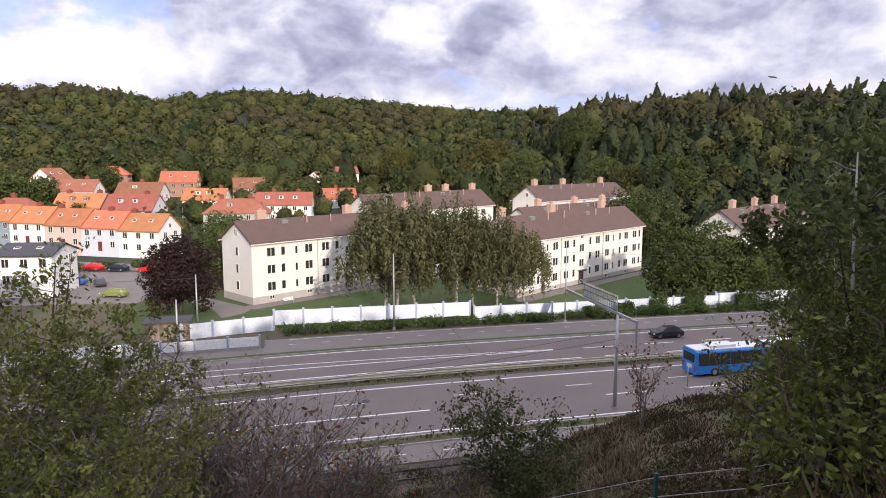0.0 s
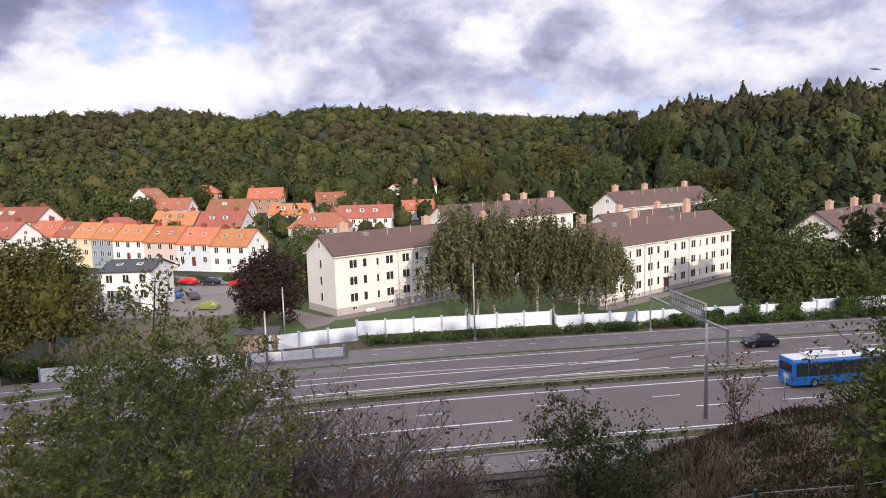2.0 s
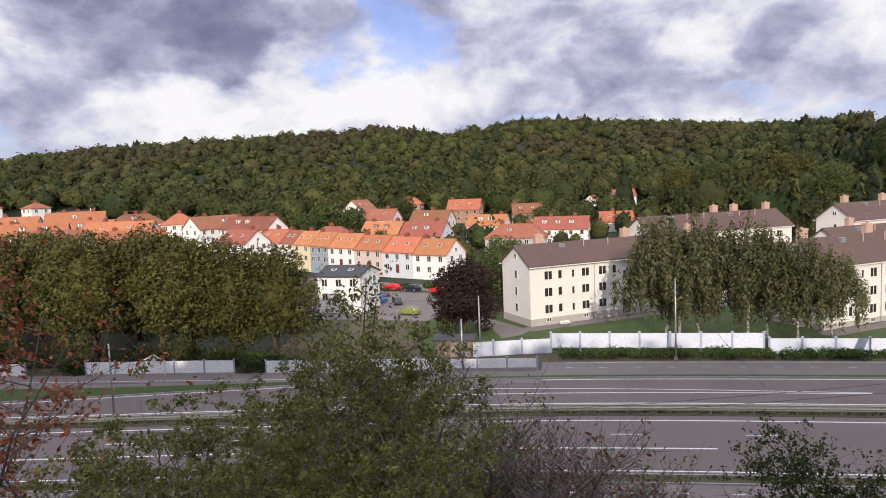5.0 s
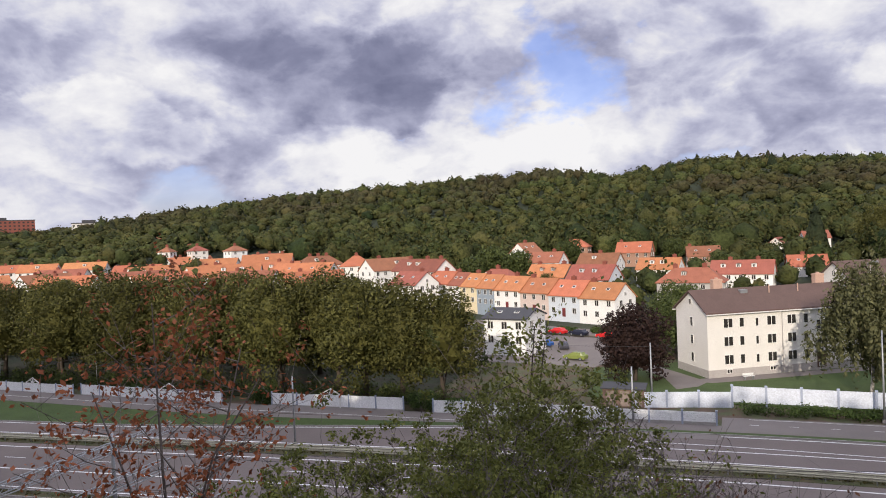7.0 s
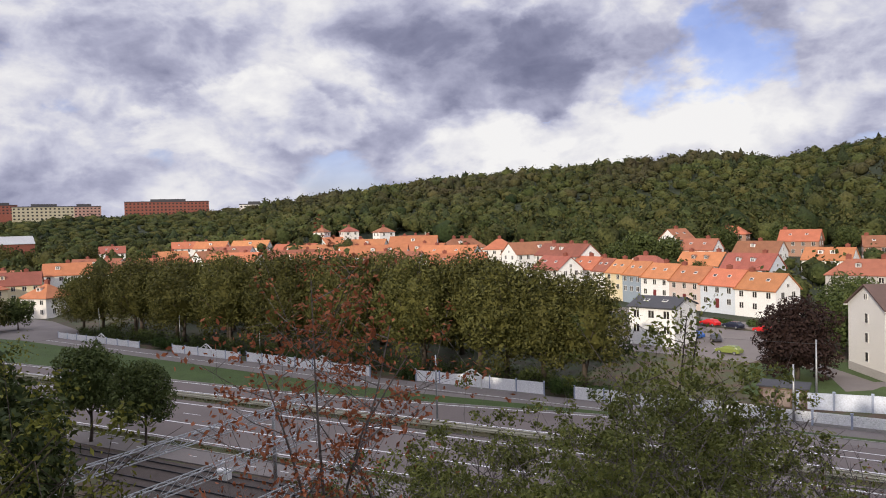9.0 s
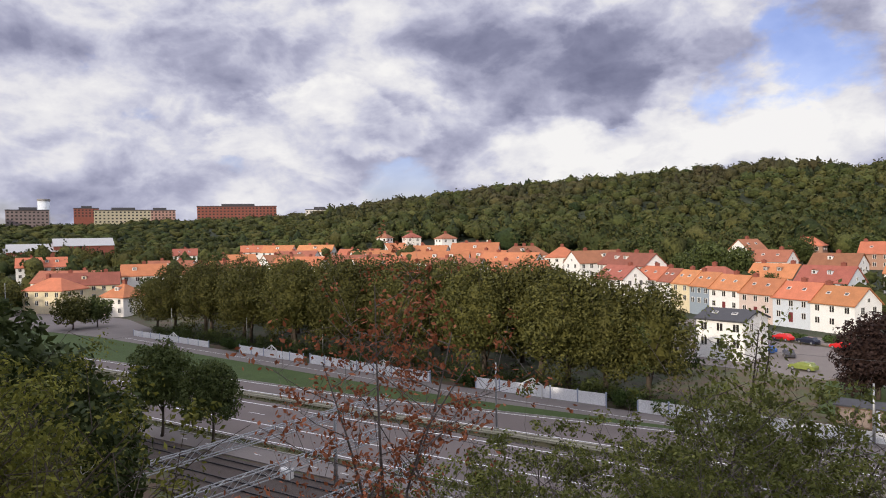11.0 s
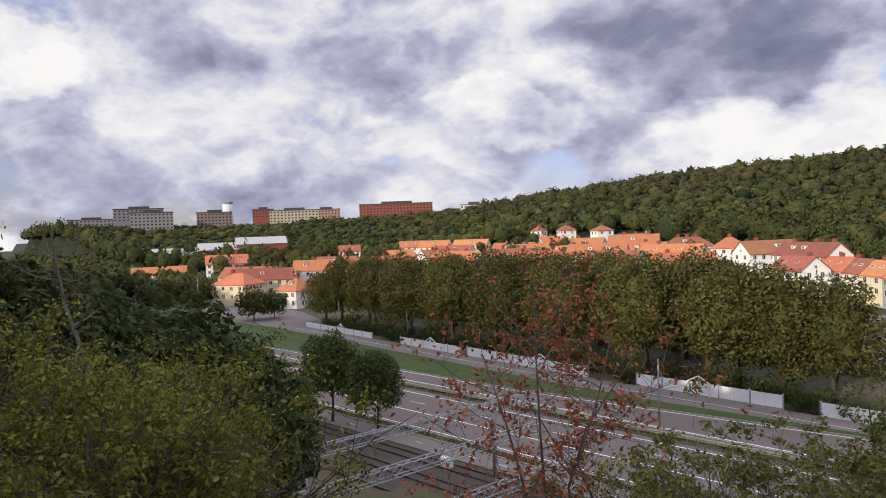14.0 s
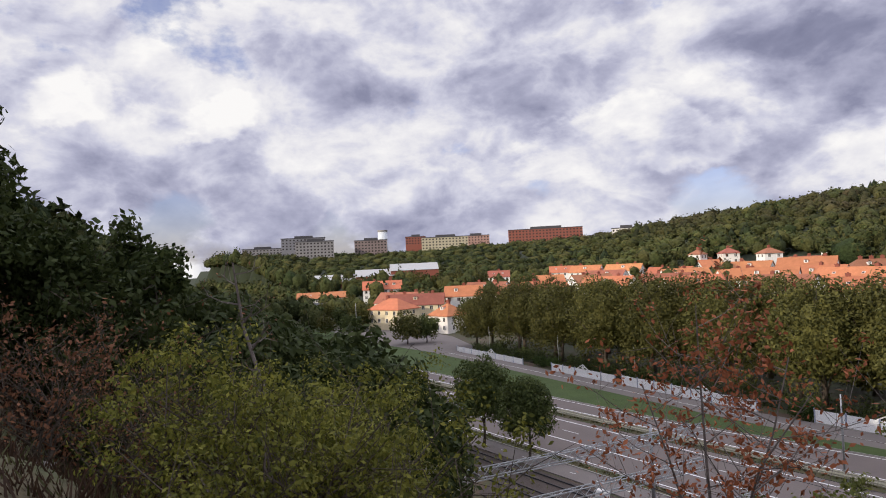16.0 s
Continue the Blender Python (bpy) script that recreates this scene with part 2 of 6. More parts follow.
L_HEATH = leafmat("heather", (0.032, 0.029, 0.013), (0.092, 0.076, 0.034))


# ---- mesh helpers ----
class Mesh:
    """Gathers boxes, prisms and tubes; ob() links them as one object."""

    def __init__(self):
        self.v, self.f = [], []

    def add(self, verts, faces):
        n = len(self.v)
        self.v += [tuple(p) for p in verts]
        self.f += [tuple(i + n for i in q) for q in faces]
        return self

    def box(self, x0, y0, z0, x1, y1, z1):
        v = [(x, y, z) for z in (z0, z1) for y in (y0, y1) for x in (x0, x1)]
        return self.add(v, [(0, 2, 3, 1), (4, 5, 7, 6), (0, 1, 5, 4), (2, 6, 7, 3), (0, 4, 6, 2), (1, 3, 7, 5)])

    def prism(self, poly, a, b, axis="x"):
        """poly: (p, q) pairs in the plane across axis, swept from a to b."""
        n = len(poly)
        put = (lambda s, p, q: (s, p, q)) if axis == "x" else (lambda s, p, q: (p, s, q)) if axis == "y" else (lambda s, p, q: (p, q, s))
        v = [put(a, p, q) for p, q in poly] + [put(b, p, q) for p, q in poly]
        return self.add(v, [tuple(range(n))[::-1], tuple(range(n, 2 * n))] + [(i, (i + 1) % n, n + (i + 1) % n, n + i) for i in range(n)])

    def tube(self, pts, radii, n=6):
        rings = []
        for i, p in enumerate(pts):
            p = Vector(p)
            d = (Vector(pts[min(i + 1, len(pts) - 1)]) - Vector(pts[max(i - 1, 0)])).normalized()
            a = d.orthogonal().normalized()
            b = d.cross(a)
            rings.append([p + radii[i] * (math.cos(2 * math.pi * k / n) * a + math.sin(2 * math.pi * k / n) * b) for k in range(n)])
        v = [q for r in rings for q in r]
        f = [(i * n + k, i * n + (k + 1) % n, (i + 1) * n + (k + 1) % n, (i + 1) * n + k) for i in range(len(pts) - 1) for k in range(n)]
        f += [tuple(range(n))[::-1], tuple(range(len(v) - n, len(v)))]
        return self.add(v, f)

    def data(self, name, mat, smooth=False):
        me = bpy.data.meshes.new(name)
        me.from_pydata(self.v, [], self.f)
        if mat:
            me.materials.append(mat)
        bm = bmesh.new()
        bm.from_mesh(me)
        bmesh.ops.recalc_face_normals(bm, faces=bm.faces)
        bm.to_mesh(me)
        bm.free()
        if smooth:
            me.polygons.foreach_set("use_smooth", [True] * len(me.polygons))
        return me

    def ob(self, name, mat, parent=None, label="", smooth=False):
        return hang(name, self.data(name, mat, smooth), parent, label)


def hang(name, data, parent=None, label="", m=None):
    o = new(name, data)
    if parent:
        o.parent = parent
    if m is not None:
        o.matrix_basis = m
    if label:
        o["label"] = label
    return o


def raw_mesh(name, verts, faces, mat, smooth=False):
    """verts (n, 3), faces (m, 3 or 4) as arrays, quickly."""
    me = bpy.data.meshes.new(name)
    me.from_pydata(np.asarray(verts, float).tolist(), [], np.asarray(faces, int).tolist())
    me.materials.append(mat)
    if smooth:
        me.polygons.foreach_set("use_smooth", [True] * len(me.polygons))
    return me


def thing(name, m, label, category, group="", kind=""):
    e = new(name)
    e.empty_display_size = 0.5
    e.matrix_basis = m
    return tagged(e, label, category, group, kind)


# ---- ground ----
def smooth01(t):
    t = np.clip(t, 0, 1)
    return t * t * (3 - 2 * t)


def bend(x):
    """How far the road swings towards the hill."""
    return 0.0775 * (x - np.sqrt(x * x + 400.0))


def fence_y(x):
    return np.interp(x, (-230, -165, -108, -76, -50, -4), (76.5, 78.0, 80.0, 81.0, 83.2, 86.6))


# the negative end rises to an unseen crest, raised to shade the road
PROF_V = (-200, -60, -30, -8, 0, 4, 10, 20, 32, 40, 46, 48)
PROF_Z = (38, 39, 33, 24.6, 21.9, 20.6, 17.2, 11.5, 5.0, 1.4, 0.0, -0.12)
RIDGE_AZ = (-75, -45, -36, -22, -17, -10, 0, 3, 9, 15, 25, 36, 42, 54, 68, 95)
RIDGE_EL = (4.8, 4.7, 4.9, 4.3, 3.9, 4.5, 5.3, 5.5, 4.5, 5.2, 4.65, 4.05, 3.3, 1.9, 1.35, 1.3)


def ground(x, y):
    x, y = np.asarray(x, float), np.asarray(y, float)
    r = np.hypot(x, y)
    az = np.degrees(np.arctan2(-x, y))
    v = y - bend(x) * smooth01((y - 10) / 30)
    # the near hillside
    a = np.interp(v, PROF_V, PROF_Z)
    b = np.interp(v, (-200, -60, -30, -8, 0, 4, 10, 20, 30, 36, 41, 46, 49), (40, 40, 33, 25.0, 21.9, 20.6, 17.6, 13.8, 10.9, 9.2, 5.8, 1.2, -0.12))
    s = smooth01((x - 6) / 17)
    near = a * (1 - s) + b * s
    near = np.where(x < -4, np.interp(v + np.minimum(0.8 * np.maximum(0, -x - 4), 10.0) * smooth01((v + 12) / 12), PROF_V, PROF_Z), near)
    # beyond the fence
    side = smooth01((az - 44) / 14)
    back = np.abs(az) > 100
    base = np.maximum(0, r - 205) * (0.092 * (1 - side) + 0.032 * side)
    far_r = 620 + 160 * side - 200 * smooth01((-19 - az) / 6)
    top = EYE + far_r * np.tan(np.radians(np.interp(az, RIDGE_AZ, RIDGE_EL))) - 7.0
    r0 = 345 + 130 * side - 110 * smooth01((-19 - az) / 6)
    h0 = np.maximum(0, r0 - 205) * (0.092 * (1 - side) + 0.032 * side)
    k = np.clip((r - r0) / (far_r - r0), 0, 1)
    hill = np.where(r < r0, base, h0 + (top - h0) * (k * 0.55 + 0.45 * smooth01(k)))
    hill = hill * (1 - 0.85 * smooth01((r - far_r - 250) / 900))
    wob = 0.55 * np.sin(x * 0.31 + 1.3 * np.sin(y * 0.23)) * np.cos(y * 0.27) + 0.25 * np.sin(x * 0.9 + y * 0.7)
    z = np.where(v < 49, near + wob * smooth01((46 - v) / 8) * smooth01((r - 2) / 6) * 0.6, np.where(y > 100, hill, -0.12))
    return np.where(y < -200, 44.0, z)


def gz(x, y):
    return float(ground(x, y))


rad = np.concatenate([np.linspace(0.02, 60, 92), np.linspace(61, 130, 50), np.linspace(132, 400, 60), np.linspace(410, 1100, 45), np.geomspace(1150, 4200, 14)])
ang = np.radians(np.concatenate([np.arange(-70, 112, 0.8), np.arange(112, 290, 3.0)]))
RR, AA = np.meshgrid(rad, ang, indexing="ij")
gx, gy = -RR * np.sin(AA), RR * np.cos(AA)
gv = np.stack([gx, gy, ground(gx, gy)], -1).reshape(-1, 3)
na = len(ang)
ii, jj = np.meshgrid(np.arange(len(rad) - 1), np.arange(na), indexing="ij")
j2 = (jj + 1) % na
gf = np.stack([ii * na + jj, (ii + 1) * na + jj, (ii + 1) * na + j2, ii * na + j2], -1).reshape(-1, 4)
tagged(new("ground", raw_mesh("ground", gv, gf[:, ::-1], M_GROUND, True)), "heath hillside above a valley of grass and woodland floor", "ground", kind="structure")


def strip(name, mat, x0, x1, a, b, z, label, category, step=4.0, follow=bend, kind="structure", thick=0.0):
    """A ribbon along the road from x0 to x1, between the offsets a and b from the curve follow."""
    n = max(2, int(abs(x1 - x0) / step) + 1)
    xs = np.linspace(x0, x1, n)
    fa = a(xs) if callable(a) else a
    fb = b(xs) if callable(b) else b
    lo = np.stack([xs, follow(xs) + fa, np.full(n, z)], -1)
    hi = np.stack([xs, follow(xs) + fb, np.full(n, z)], -1)
    v = np.concatenate([lo, hi])
    f = [(i, i + 1, n + i + 1, n + i) for i in range(n - 1)]
    if thick:
        dn = v - np.array([0, 0, thick])
        v = np.concatenate([v, dn])
        f += [(i + 1, i, 2 * n + i, 2 * n + i + 1) for i in range(n - 1)] + [(n + i, n + i + 1, 3 * n + i + 1, 3 * n + i) for i in range(n - 1)]
        f += [(0, n, 3 * n, 2 * n), (n - 1, 3 * n - 1, 4 * n - 1, 2 * n - 1)]
    return tagged(new(name, raw_mesh(name, v, f, mat)), label, category, kind=kind)


strip("road", M_ASPHALT, -260, 320, 56.0, 70.2, 0.0, "grey asphalt carriageway with worn white lane lines", "road", thick=0.3)
def far_edge(x):
    """The far carriageway narrows where its slip lane ends."""
    return np.interp(x, (-75, -28), (79.2, 83.9))


strip("road", M_ASPHALT, -260, 320, 72.2, far_edge, 0.0, "grey asphalt carriageway beyond the median barrier", "road", thick=0.3)
strip("pavement", M_ASPHALT_OLD, -260, 320, 51.0, 54.2, 0.02, "pale asphalt cycle path beside the railway", "path", thick=0.3)
strip("railway_bed", M_BALLAST, -260, 320, 41.0, 50.6, -0.05, "dark brown ballast of a railway track", "railway", thick=0.4)
strip("service_road", M_ASPHALT_OLD, -3, 320, 85.2, 91.6, 0.01, "pale asphalt service road beside the hedge", "road", thick=0.3)
strip("service_road", M_ASPHALT_OLD, -260, -2.9, -6.6, -0.6, 0.015, "pale asphalt lane along the white fence", "road", follow=fence_y, thick=0.3)
strip("verge", M_DRYV, -260, 320, 54.3, 55.9, 0.03, "narrow grass verge beside the road", "grass", thick=0.3)
strip("median", M_DRYV, -260, 320, 70.2, 72.2, 0.03, "overgrown grass median strip under the crash barriers", "grass", thick=0.3)
strip("verge", M_LAWN, -260, 320, lambda x: far_edge(x) + 0.1, lambda x: np.maximum(85.1, np.where(x < -3, fence_y(x) - 6.7 - bend(x), 85.1)), 0.03, "mown green verge between road and lane", "grass", thick=0.3)

# ---- trees ----
def leaf_cards(rng, blobs, n, size, spread=0.25, droop=0.0):
    """n leaf-shaped cards over the blobs (x, y, z, rx, ry, rz)."""
    b = np.asarray(blobs, float)
    w = (b[:, 3] * b[:, 4] + b[:, 4] * b[:, 5]) + 1e-3
    idx = rng.choice(len(b), n, p=w / w.sum())
    d = rng.normal(size=(n, 3))
    d /= np.linalg.norm(d, axis=1)[:, None]
    k = 1 - spread * rng.random(n) ** 1.5 + 0.08 * rng.normal(size=n)
    c = b[idx, :3] + d * b[idx, 3:] * k[:, None]
    nrm = d + 0.5 * rng.normal(size=(n, 3)) + np.array([0, 0, 0.3])
    nrm /= np.linalg.norm(nrm, axis=1)[:, None]
    t = rng.normal(size=(n, 3)) - np.array([0, 0, droop])
    t -= nrm * (t * nrm).sum(1)[:, None]
    t /= np.linalg.norm(t, axis=1)[:, None]
    s = np.cross(nrm, t)
    L = (size * (0.6 + 0.8 * rng.random(n)))[:, None]
    v = np.stack([c - t * L, c + s * L * 0.5 - t * L * 0.1, c + t * L, c - s * L * 0.5 - t * L * 0.1], 1).reshape(-1, 3)
    return v, np.arange(4 * n).reshape(-1, 4)


def limbs(rng, height, fork, r0, blobs, n, sub=2, wob=0.12):
    """A bowed tapering trunk to height with n limbs that reach into the blobs; each forks sub times."""
    me = Mesh()
    pts = [Vector((wob * height * 0.25 * math.sin(2.2 * i / 6 + rng.random() * 0.6), wob * height * 0.2 * math.sin(1.7 * i / 6), height * i / 6)) for i in range(7)]
    pts[0] = Vector((0, 0, -0.4))
    me.tube(pts, [r0 * (1.25 if i == 0 else 1 - 0.13 * i) for i in range(7)], 7)
    for k in range(n):
        bx = blobs[k % len(blobs)]
        zf = fork + (height - fork) * (k / n) * 0.85
        i = min(5, int(zf / height * 6))
        a = pts[i].lerp(pts[i + 1], zf / height * 6 - i)
        e = Vector(bx[:3]) + Vector(rng.normal(size=3)) * 0.25 * bx[3]
        mid = a.lerp(e, 0.5) + Vector((0, 0, -0.06 * (e - a).length))
        r = r0 * 0.42 * (1 - 0.5 * k / n)
        me.tube([a, mid, e], [r, r * 0.65, r * 0.18], 4)
        for _ in range(sub):
            q = mid.lerp(e, rng.random())
            o = q + Vector(rng.normal(size=3)) * 0.6 * bx[3]
            me.tube([q, q.lerp(o, 0.5) + Vector((0, 0, 0.05)), o], [r * 0.4, r * 0.25, r * 0.08], 3)
    return me


def crown_blobs(rng, n, z0, z1, w, shape="round", size=0.33):
    out = []
    for i in range(n):
        t = (i + 0.5) / n
        z = z0 + (z1 - z0) * t
        wide = {"dome": max(0.04, 1 - t ** 2.4) ** 0.5 * (0.72 + 0.28 * min(1.0, t * 3.5)), "round": math.sin(math.pi * (0.14 + 0.76 * t)) ** 0.7, "cone": 1.05 - 0.8 * t, "flat": 0.75 + 0.25 * math.sin(3 * t), "egg": math.sin(math.pi * (0.22 + 0.70 * t)) ** 0.8}[shape]
        a = i * 2.4 + rng.random()
        rr = w * wide * (0.35 + 0.4 * rng.random()) * (1 - size * 0.4)
        s = w * size * (0.75 + 0.5 * rng.random())
        out.append((rr * math.cos(a), rr * math.sin(a), z, s, s, s * 0.8))
    out.append((0, 0, (z0 + z1) / 2, w * 0.5, w * 0.5, (z1 - z0) * 0.36))
    return out


def tree_kind(name, seed, height, width, bare, leaves, leaf, lmat, bmat=None, nb=16, shape="round", size=0.33, trunk=0.22, droop=0.0, nl=10, spread=0.3):
    """The two meshes of one kind of tree."""
    rng = np.random.default_rng(seed)
    bl = crown_blobs(rng, nb, bare + width * size * 0.5, height - width * size * 0.6, width / 2, shape, size)
    v, f = leaf_cards(rng, bl, leaves, leaf, spread, droop)
    return limbs(rng, height * 0.8, bare * 0.9, trunk, bl, nl).data(name + "_trunk", bmat or M_BARK, True), raw_mesh(name + "_crown", v, f, lmat)


def broad_kind(name, seed, height, width, bare, leaves, leaf, lmat, bmat=None, nb=80, trunk=0.3, power=2.5, blob=0.15, uneven=0.16, lift=0.0):
    """A full crown: clumps of leaves over a rounded, uneven shell, dark inside, on a forking trunk."""
    rng = np.random.default_rng(seed)
    zc, hz, hw = (height + bare) / 2, (height - bare) / 2, width / 2
    bl = []
    for i in range(nb):
        u = 1 - 1.78 * (i + 0.5) / nb
        a = i * 2.39996 + 0.5 * rng.random()
        d = np.array([math.sqrt(1 - u * u) * math.cos(a), math.sqrt(1 - u * u) * math.sin(a), u])
        d = d / (np.hypot(d[0], d[1]) ** power + abs(d[2]) ** power) ** (1 / power)
        k = (1 - blob * 1.1) * (1 - uneven + 1.4 * uneven * rng.random()) * (1 + 0.10 * math.sin(3 * a + seed))
        s = width * blob * (0.7 + 0.6 * rng.random())
        bl.append((d[0] * hw * k, d[1] * hw * k, zc + d[2] * hz * k + lift * rng.random(), s, s, s * 0.72))
    v, f = leaf_cards(rng, bl, leaves, leaf, 0.36, 0.3)
    cv, cf = ico(2)
    cv = lumpy(cv, seed) * np.array([hw, hw, hz]) * 0.55 + np.array([0, 0, zc])
    faces = f.tolist() + (cf + len(v)).tolist()
    me = bpy.data.meshes.new(name + "_crown")
    me.from_pydata(np.concatenate([v, cv]).tolist(), [], faces)
    me.materials.append(lmat)
    return limbs(rng, height * 0.7, bare * 0.9, trunk, bl[::6], 10).data(name + "_trunk", bmat or M_BARK, True), me


def weeping_kind(name, seed, height, width, leaves, leaf, lmat, bmat):
    """A birch: hanging curtains of small leaves round a pale stem."""
    rng = np.random.default_rng(seed)
    bl = []
    for i in range(58):
        t = (i + rng.random()) / 58
        a = i * 2.39996
        rr = width / 2 * math.sqrt(t) * (0.8 + 0.35 * rng.random())
        top = height * (1 - 0.42 * t ** 1.3) * (0.84 + 0.18 * rng.random())
        ln = height * (0.10 + 0.13 * rng.random())
        for z in (top - ln, top - ln * 2.4 if rng.random() < 0.8 else top - ln):
            if z - ln > 0.7 + 2.2 * rng.random():
                w = 0.55 + 0.55 * rng.random()
                bl.append((rr * math.cos(a), rr * math.sin(a), z, w, w, ln))
    v, f = leaf_cards(rng, bl, leaves, leaf, 0.7, 2.2)
    return limbs(rng, height * 0.9, height * 0.2, 0.24, bl[::5], 14).data(name + "_trunk", bmat, True), raw_mesh(name + "_crown", v, f, lmat)


def plant(kind, x, y, scale=1.0, turn=0.0, label="", name="tree", group="", category="tree", z=None, tall=1.0):
    m = pose(x, y, (gz(x, y) if z is None else z), 0, 0, turn) @ Matrix.Diagonal((scale, scale, scale * tall, 1))
    t = thing(name, m, label, category, group)
    hang("trunk", kind[0], t)
    hang("crown", kind[1], t)
    return t


# ---- woods on the hills ----
def ico(sub):
    bm = bmesh.new()
    bmesh.ops.create_icosphere(bm, subdivisions=sub, radius=1.0)
    v = np.array([p.co[:] for p in bm.verts])
    f = np.array([[p.index for p in q.verts] for q in bm.faces])
    bm.free()
    return v, f


def lumpy(v, seed, conifer=False):
    out = []
    for p in v:
        p = Vector(p)
        n = noise.noise(p * 2.1 + Vector((seed * 7.1, 0, 0))) * 0.30 + noise.noise(p * 5.2 + Vector((0, seed * 3.3, 0))) * 0.24 + noise.noise(p * 11 + Vector((0, 0, seed))) * 0.12
        q = p * (1 + n)
        if conifer:
            k = max(0.06, 0.5 - 0.48 * q.z)
            q = Vector((q.x * k * 1.3, q.y * k * 1.3, q.z * 1.1))
        out.append(q)
    return np.array(out)


def woods(name, pts, base, mat, label):
    """pts rows: x, y, z, width, height, turn, variant. One mesh for all."""
    V, F, off = [], [], 0
    for x, y, z, w, h, a, k in pts:
        b, faces = base[int(k)]
        c, s = math.cos(a), math.sin(a)
        p = np.stack([(b[:, 0] * c - b[:, 1] * s) * w / 2 + x, (b[:, 0] * s + b[:, 1] * c) * w / 2 + y, (b[:, 2] * 0.5 + 0.42) * h + z], -1)
        V.append(p)
        F.append(faces + off)
        off += len(p)
    V, F = np.concatenate(V), np.concatenate(F)
    me = bpy.data.meshes.new(name)
    me.vertices.add(len(V))
    me.vertices.foreach_set("co", V.ravel())
    me.loops.add(F.size)
    me.loops.foreach_set("vertex_index", F.ravel().astype(np.int32))
    me.polygons.add(len(F))
    me.polygons.foreach_set("loop_start", np.arange(0, F.size, 3, dtype=np.int32))
    me.polygons.foreach_set("use_smooth", np.ones(len(F), dtype=bool))
    me.update(calc_edges=True)
    me.materials.append(mat)
    return tagged(new(name, me), label, "woods", kind="stuff")


def woodmat(name, dark, light, hue=0.03):
    m = bpy.data.materials.new(name)
    m.use_nodes = True
    nt = m.node_tree
    b = nt.nodes["Principled BSDF"]
    geo = node(nt, "ShaderNodeNewGeometry")
    n1 = node(nt, "ShaderNodeTexNoise", i_Scale=0.9, i_Detail=5.0, i_Roughness=0.7)
    n2 = node(nt, "ShaderNodeTexNoise", i_Scale=0.012, i_Detail=2.0)
    for n in (n1, n2):
        nt.links.new(geo.outputs["Position"], n.inputs["Vector"])
    n3 = node(nt, "ShaderNodeTexNoise", i_Scale=0.11, i_Detail=1.0)
    nt.links.new(geo.outputs["Position"], n3.inputs["Vector"])
    f = maths(nt, "ADD", maths(nt, "MULTIPLY", geo.outputs["Random Per Island"], 0.3), maths(nt, "ADD", maths(nt, "MULTIPLY", n2.outputs[0], 0.35), maths(nt, "MULTIPLY", n3.outputs[0], 0.4)))
    col = ramp(nt, f, [(0.30, dark), (0.72, light)])
    # tops bared to heath and rock here and there
    n4 = node(nt, "ShaderNodeTexNoise", i_Scale=0.010, i_Detail=3.0)
    nt.links.new(geo.outputs["Position"], n4.inputs["Vector"])
    sp = node(nt, "ShaderNodeSeparateXYZ")
    nt.links.new(geo.outputs["Position"], sp.inputs[0])
    high = node(nt, "ShaderNodeMapRange")
    nt.links.new(sp.outputs[2], high.inputs[0])
    high.inputs[1].default_value, high.inputs[2].default_value = 34.0, 52.0
    col = mixc(nt, maths(nt, "MULTIPLY", high.outputs[0], ramp(nt, n4.outputs[0], [(0.47, (0, 0, 0)), (0.58, (0.5, 0.5, 0.5))])), col, (0.074, 0.060, 0.036))
    col = mixc(nt, 0.85, col, ramp(nt, n1.outputs[0], [(0.32, (0.48, 0.50, 0.47)), (0.62, (1.35, 1.32, 1.25))]), "MULTIPLY")
    hs = node(nt, "ShaderNodeHueSaturation")
    nt.links.new(maths(nt, "ADD", maths(nt, "MULTIPLY", maths(nt, "FRACT", maths(nt, "MULTIPLY", geo.outputs["Random Per Island"], 13.7)), hue * 2), 0.5 - hue * 1.4), hs.inputs["Hue"])
    nt.links.new(col, hs.inputs["Color"])
    nt.links.new(hs.outputs[0], b.inputs["Base Color"])
    b.inputs["Roughness"].default_value = 0.9
    b.inputs["Specular IOR Level"].default_value = 0.1
    bp = node(nt, "ShaderNodeBump", i_Strength=1.0, i_Distance=1.2)
    nt.links.new(n1.outputs[0], bp.inputs["Height"])
    nt.links.new(bp.outputs[0], b.inputs["Normal"])
    return m


W_BROAD = woodmat("broadleaf_wood", (0.020, 0.032, 0.013), (0.088, 0.098, 0.034))
W_CONIF = woodmat("conifer_wood", (0.016, 0.025, 0.015), (0.046, 0.060, 0.028), 0.015)
rng = np.random.default_rng(5)
iv, ifc = ico(1)


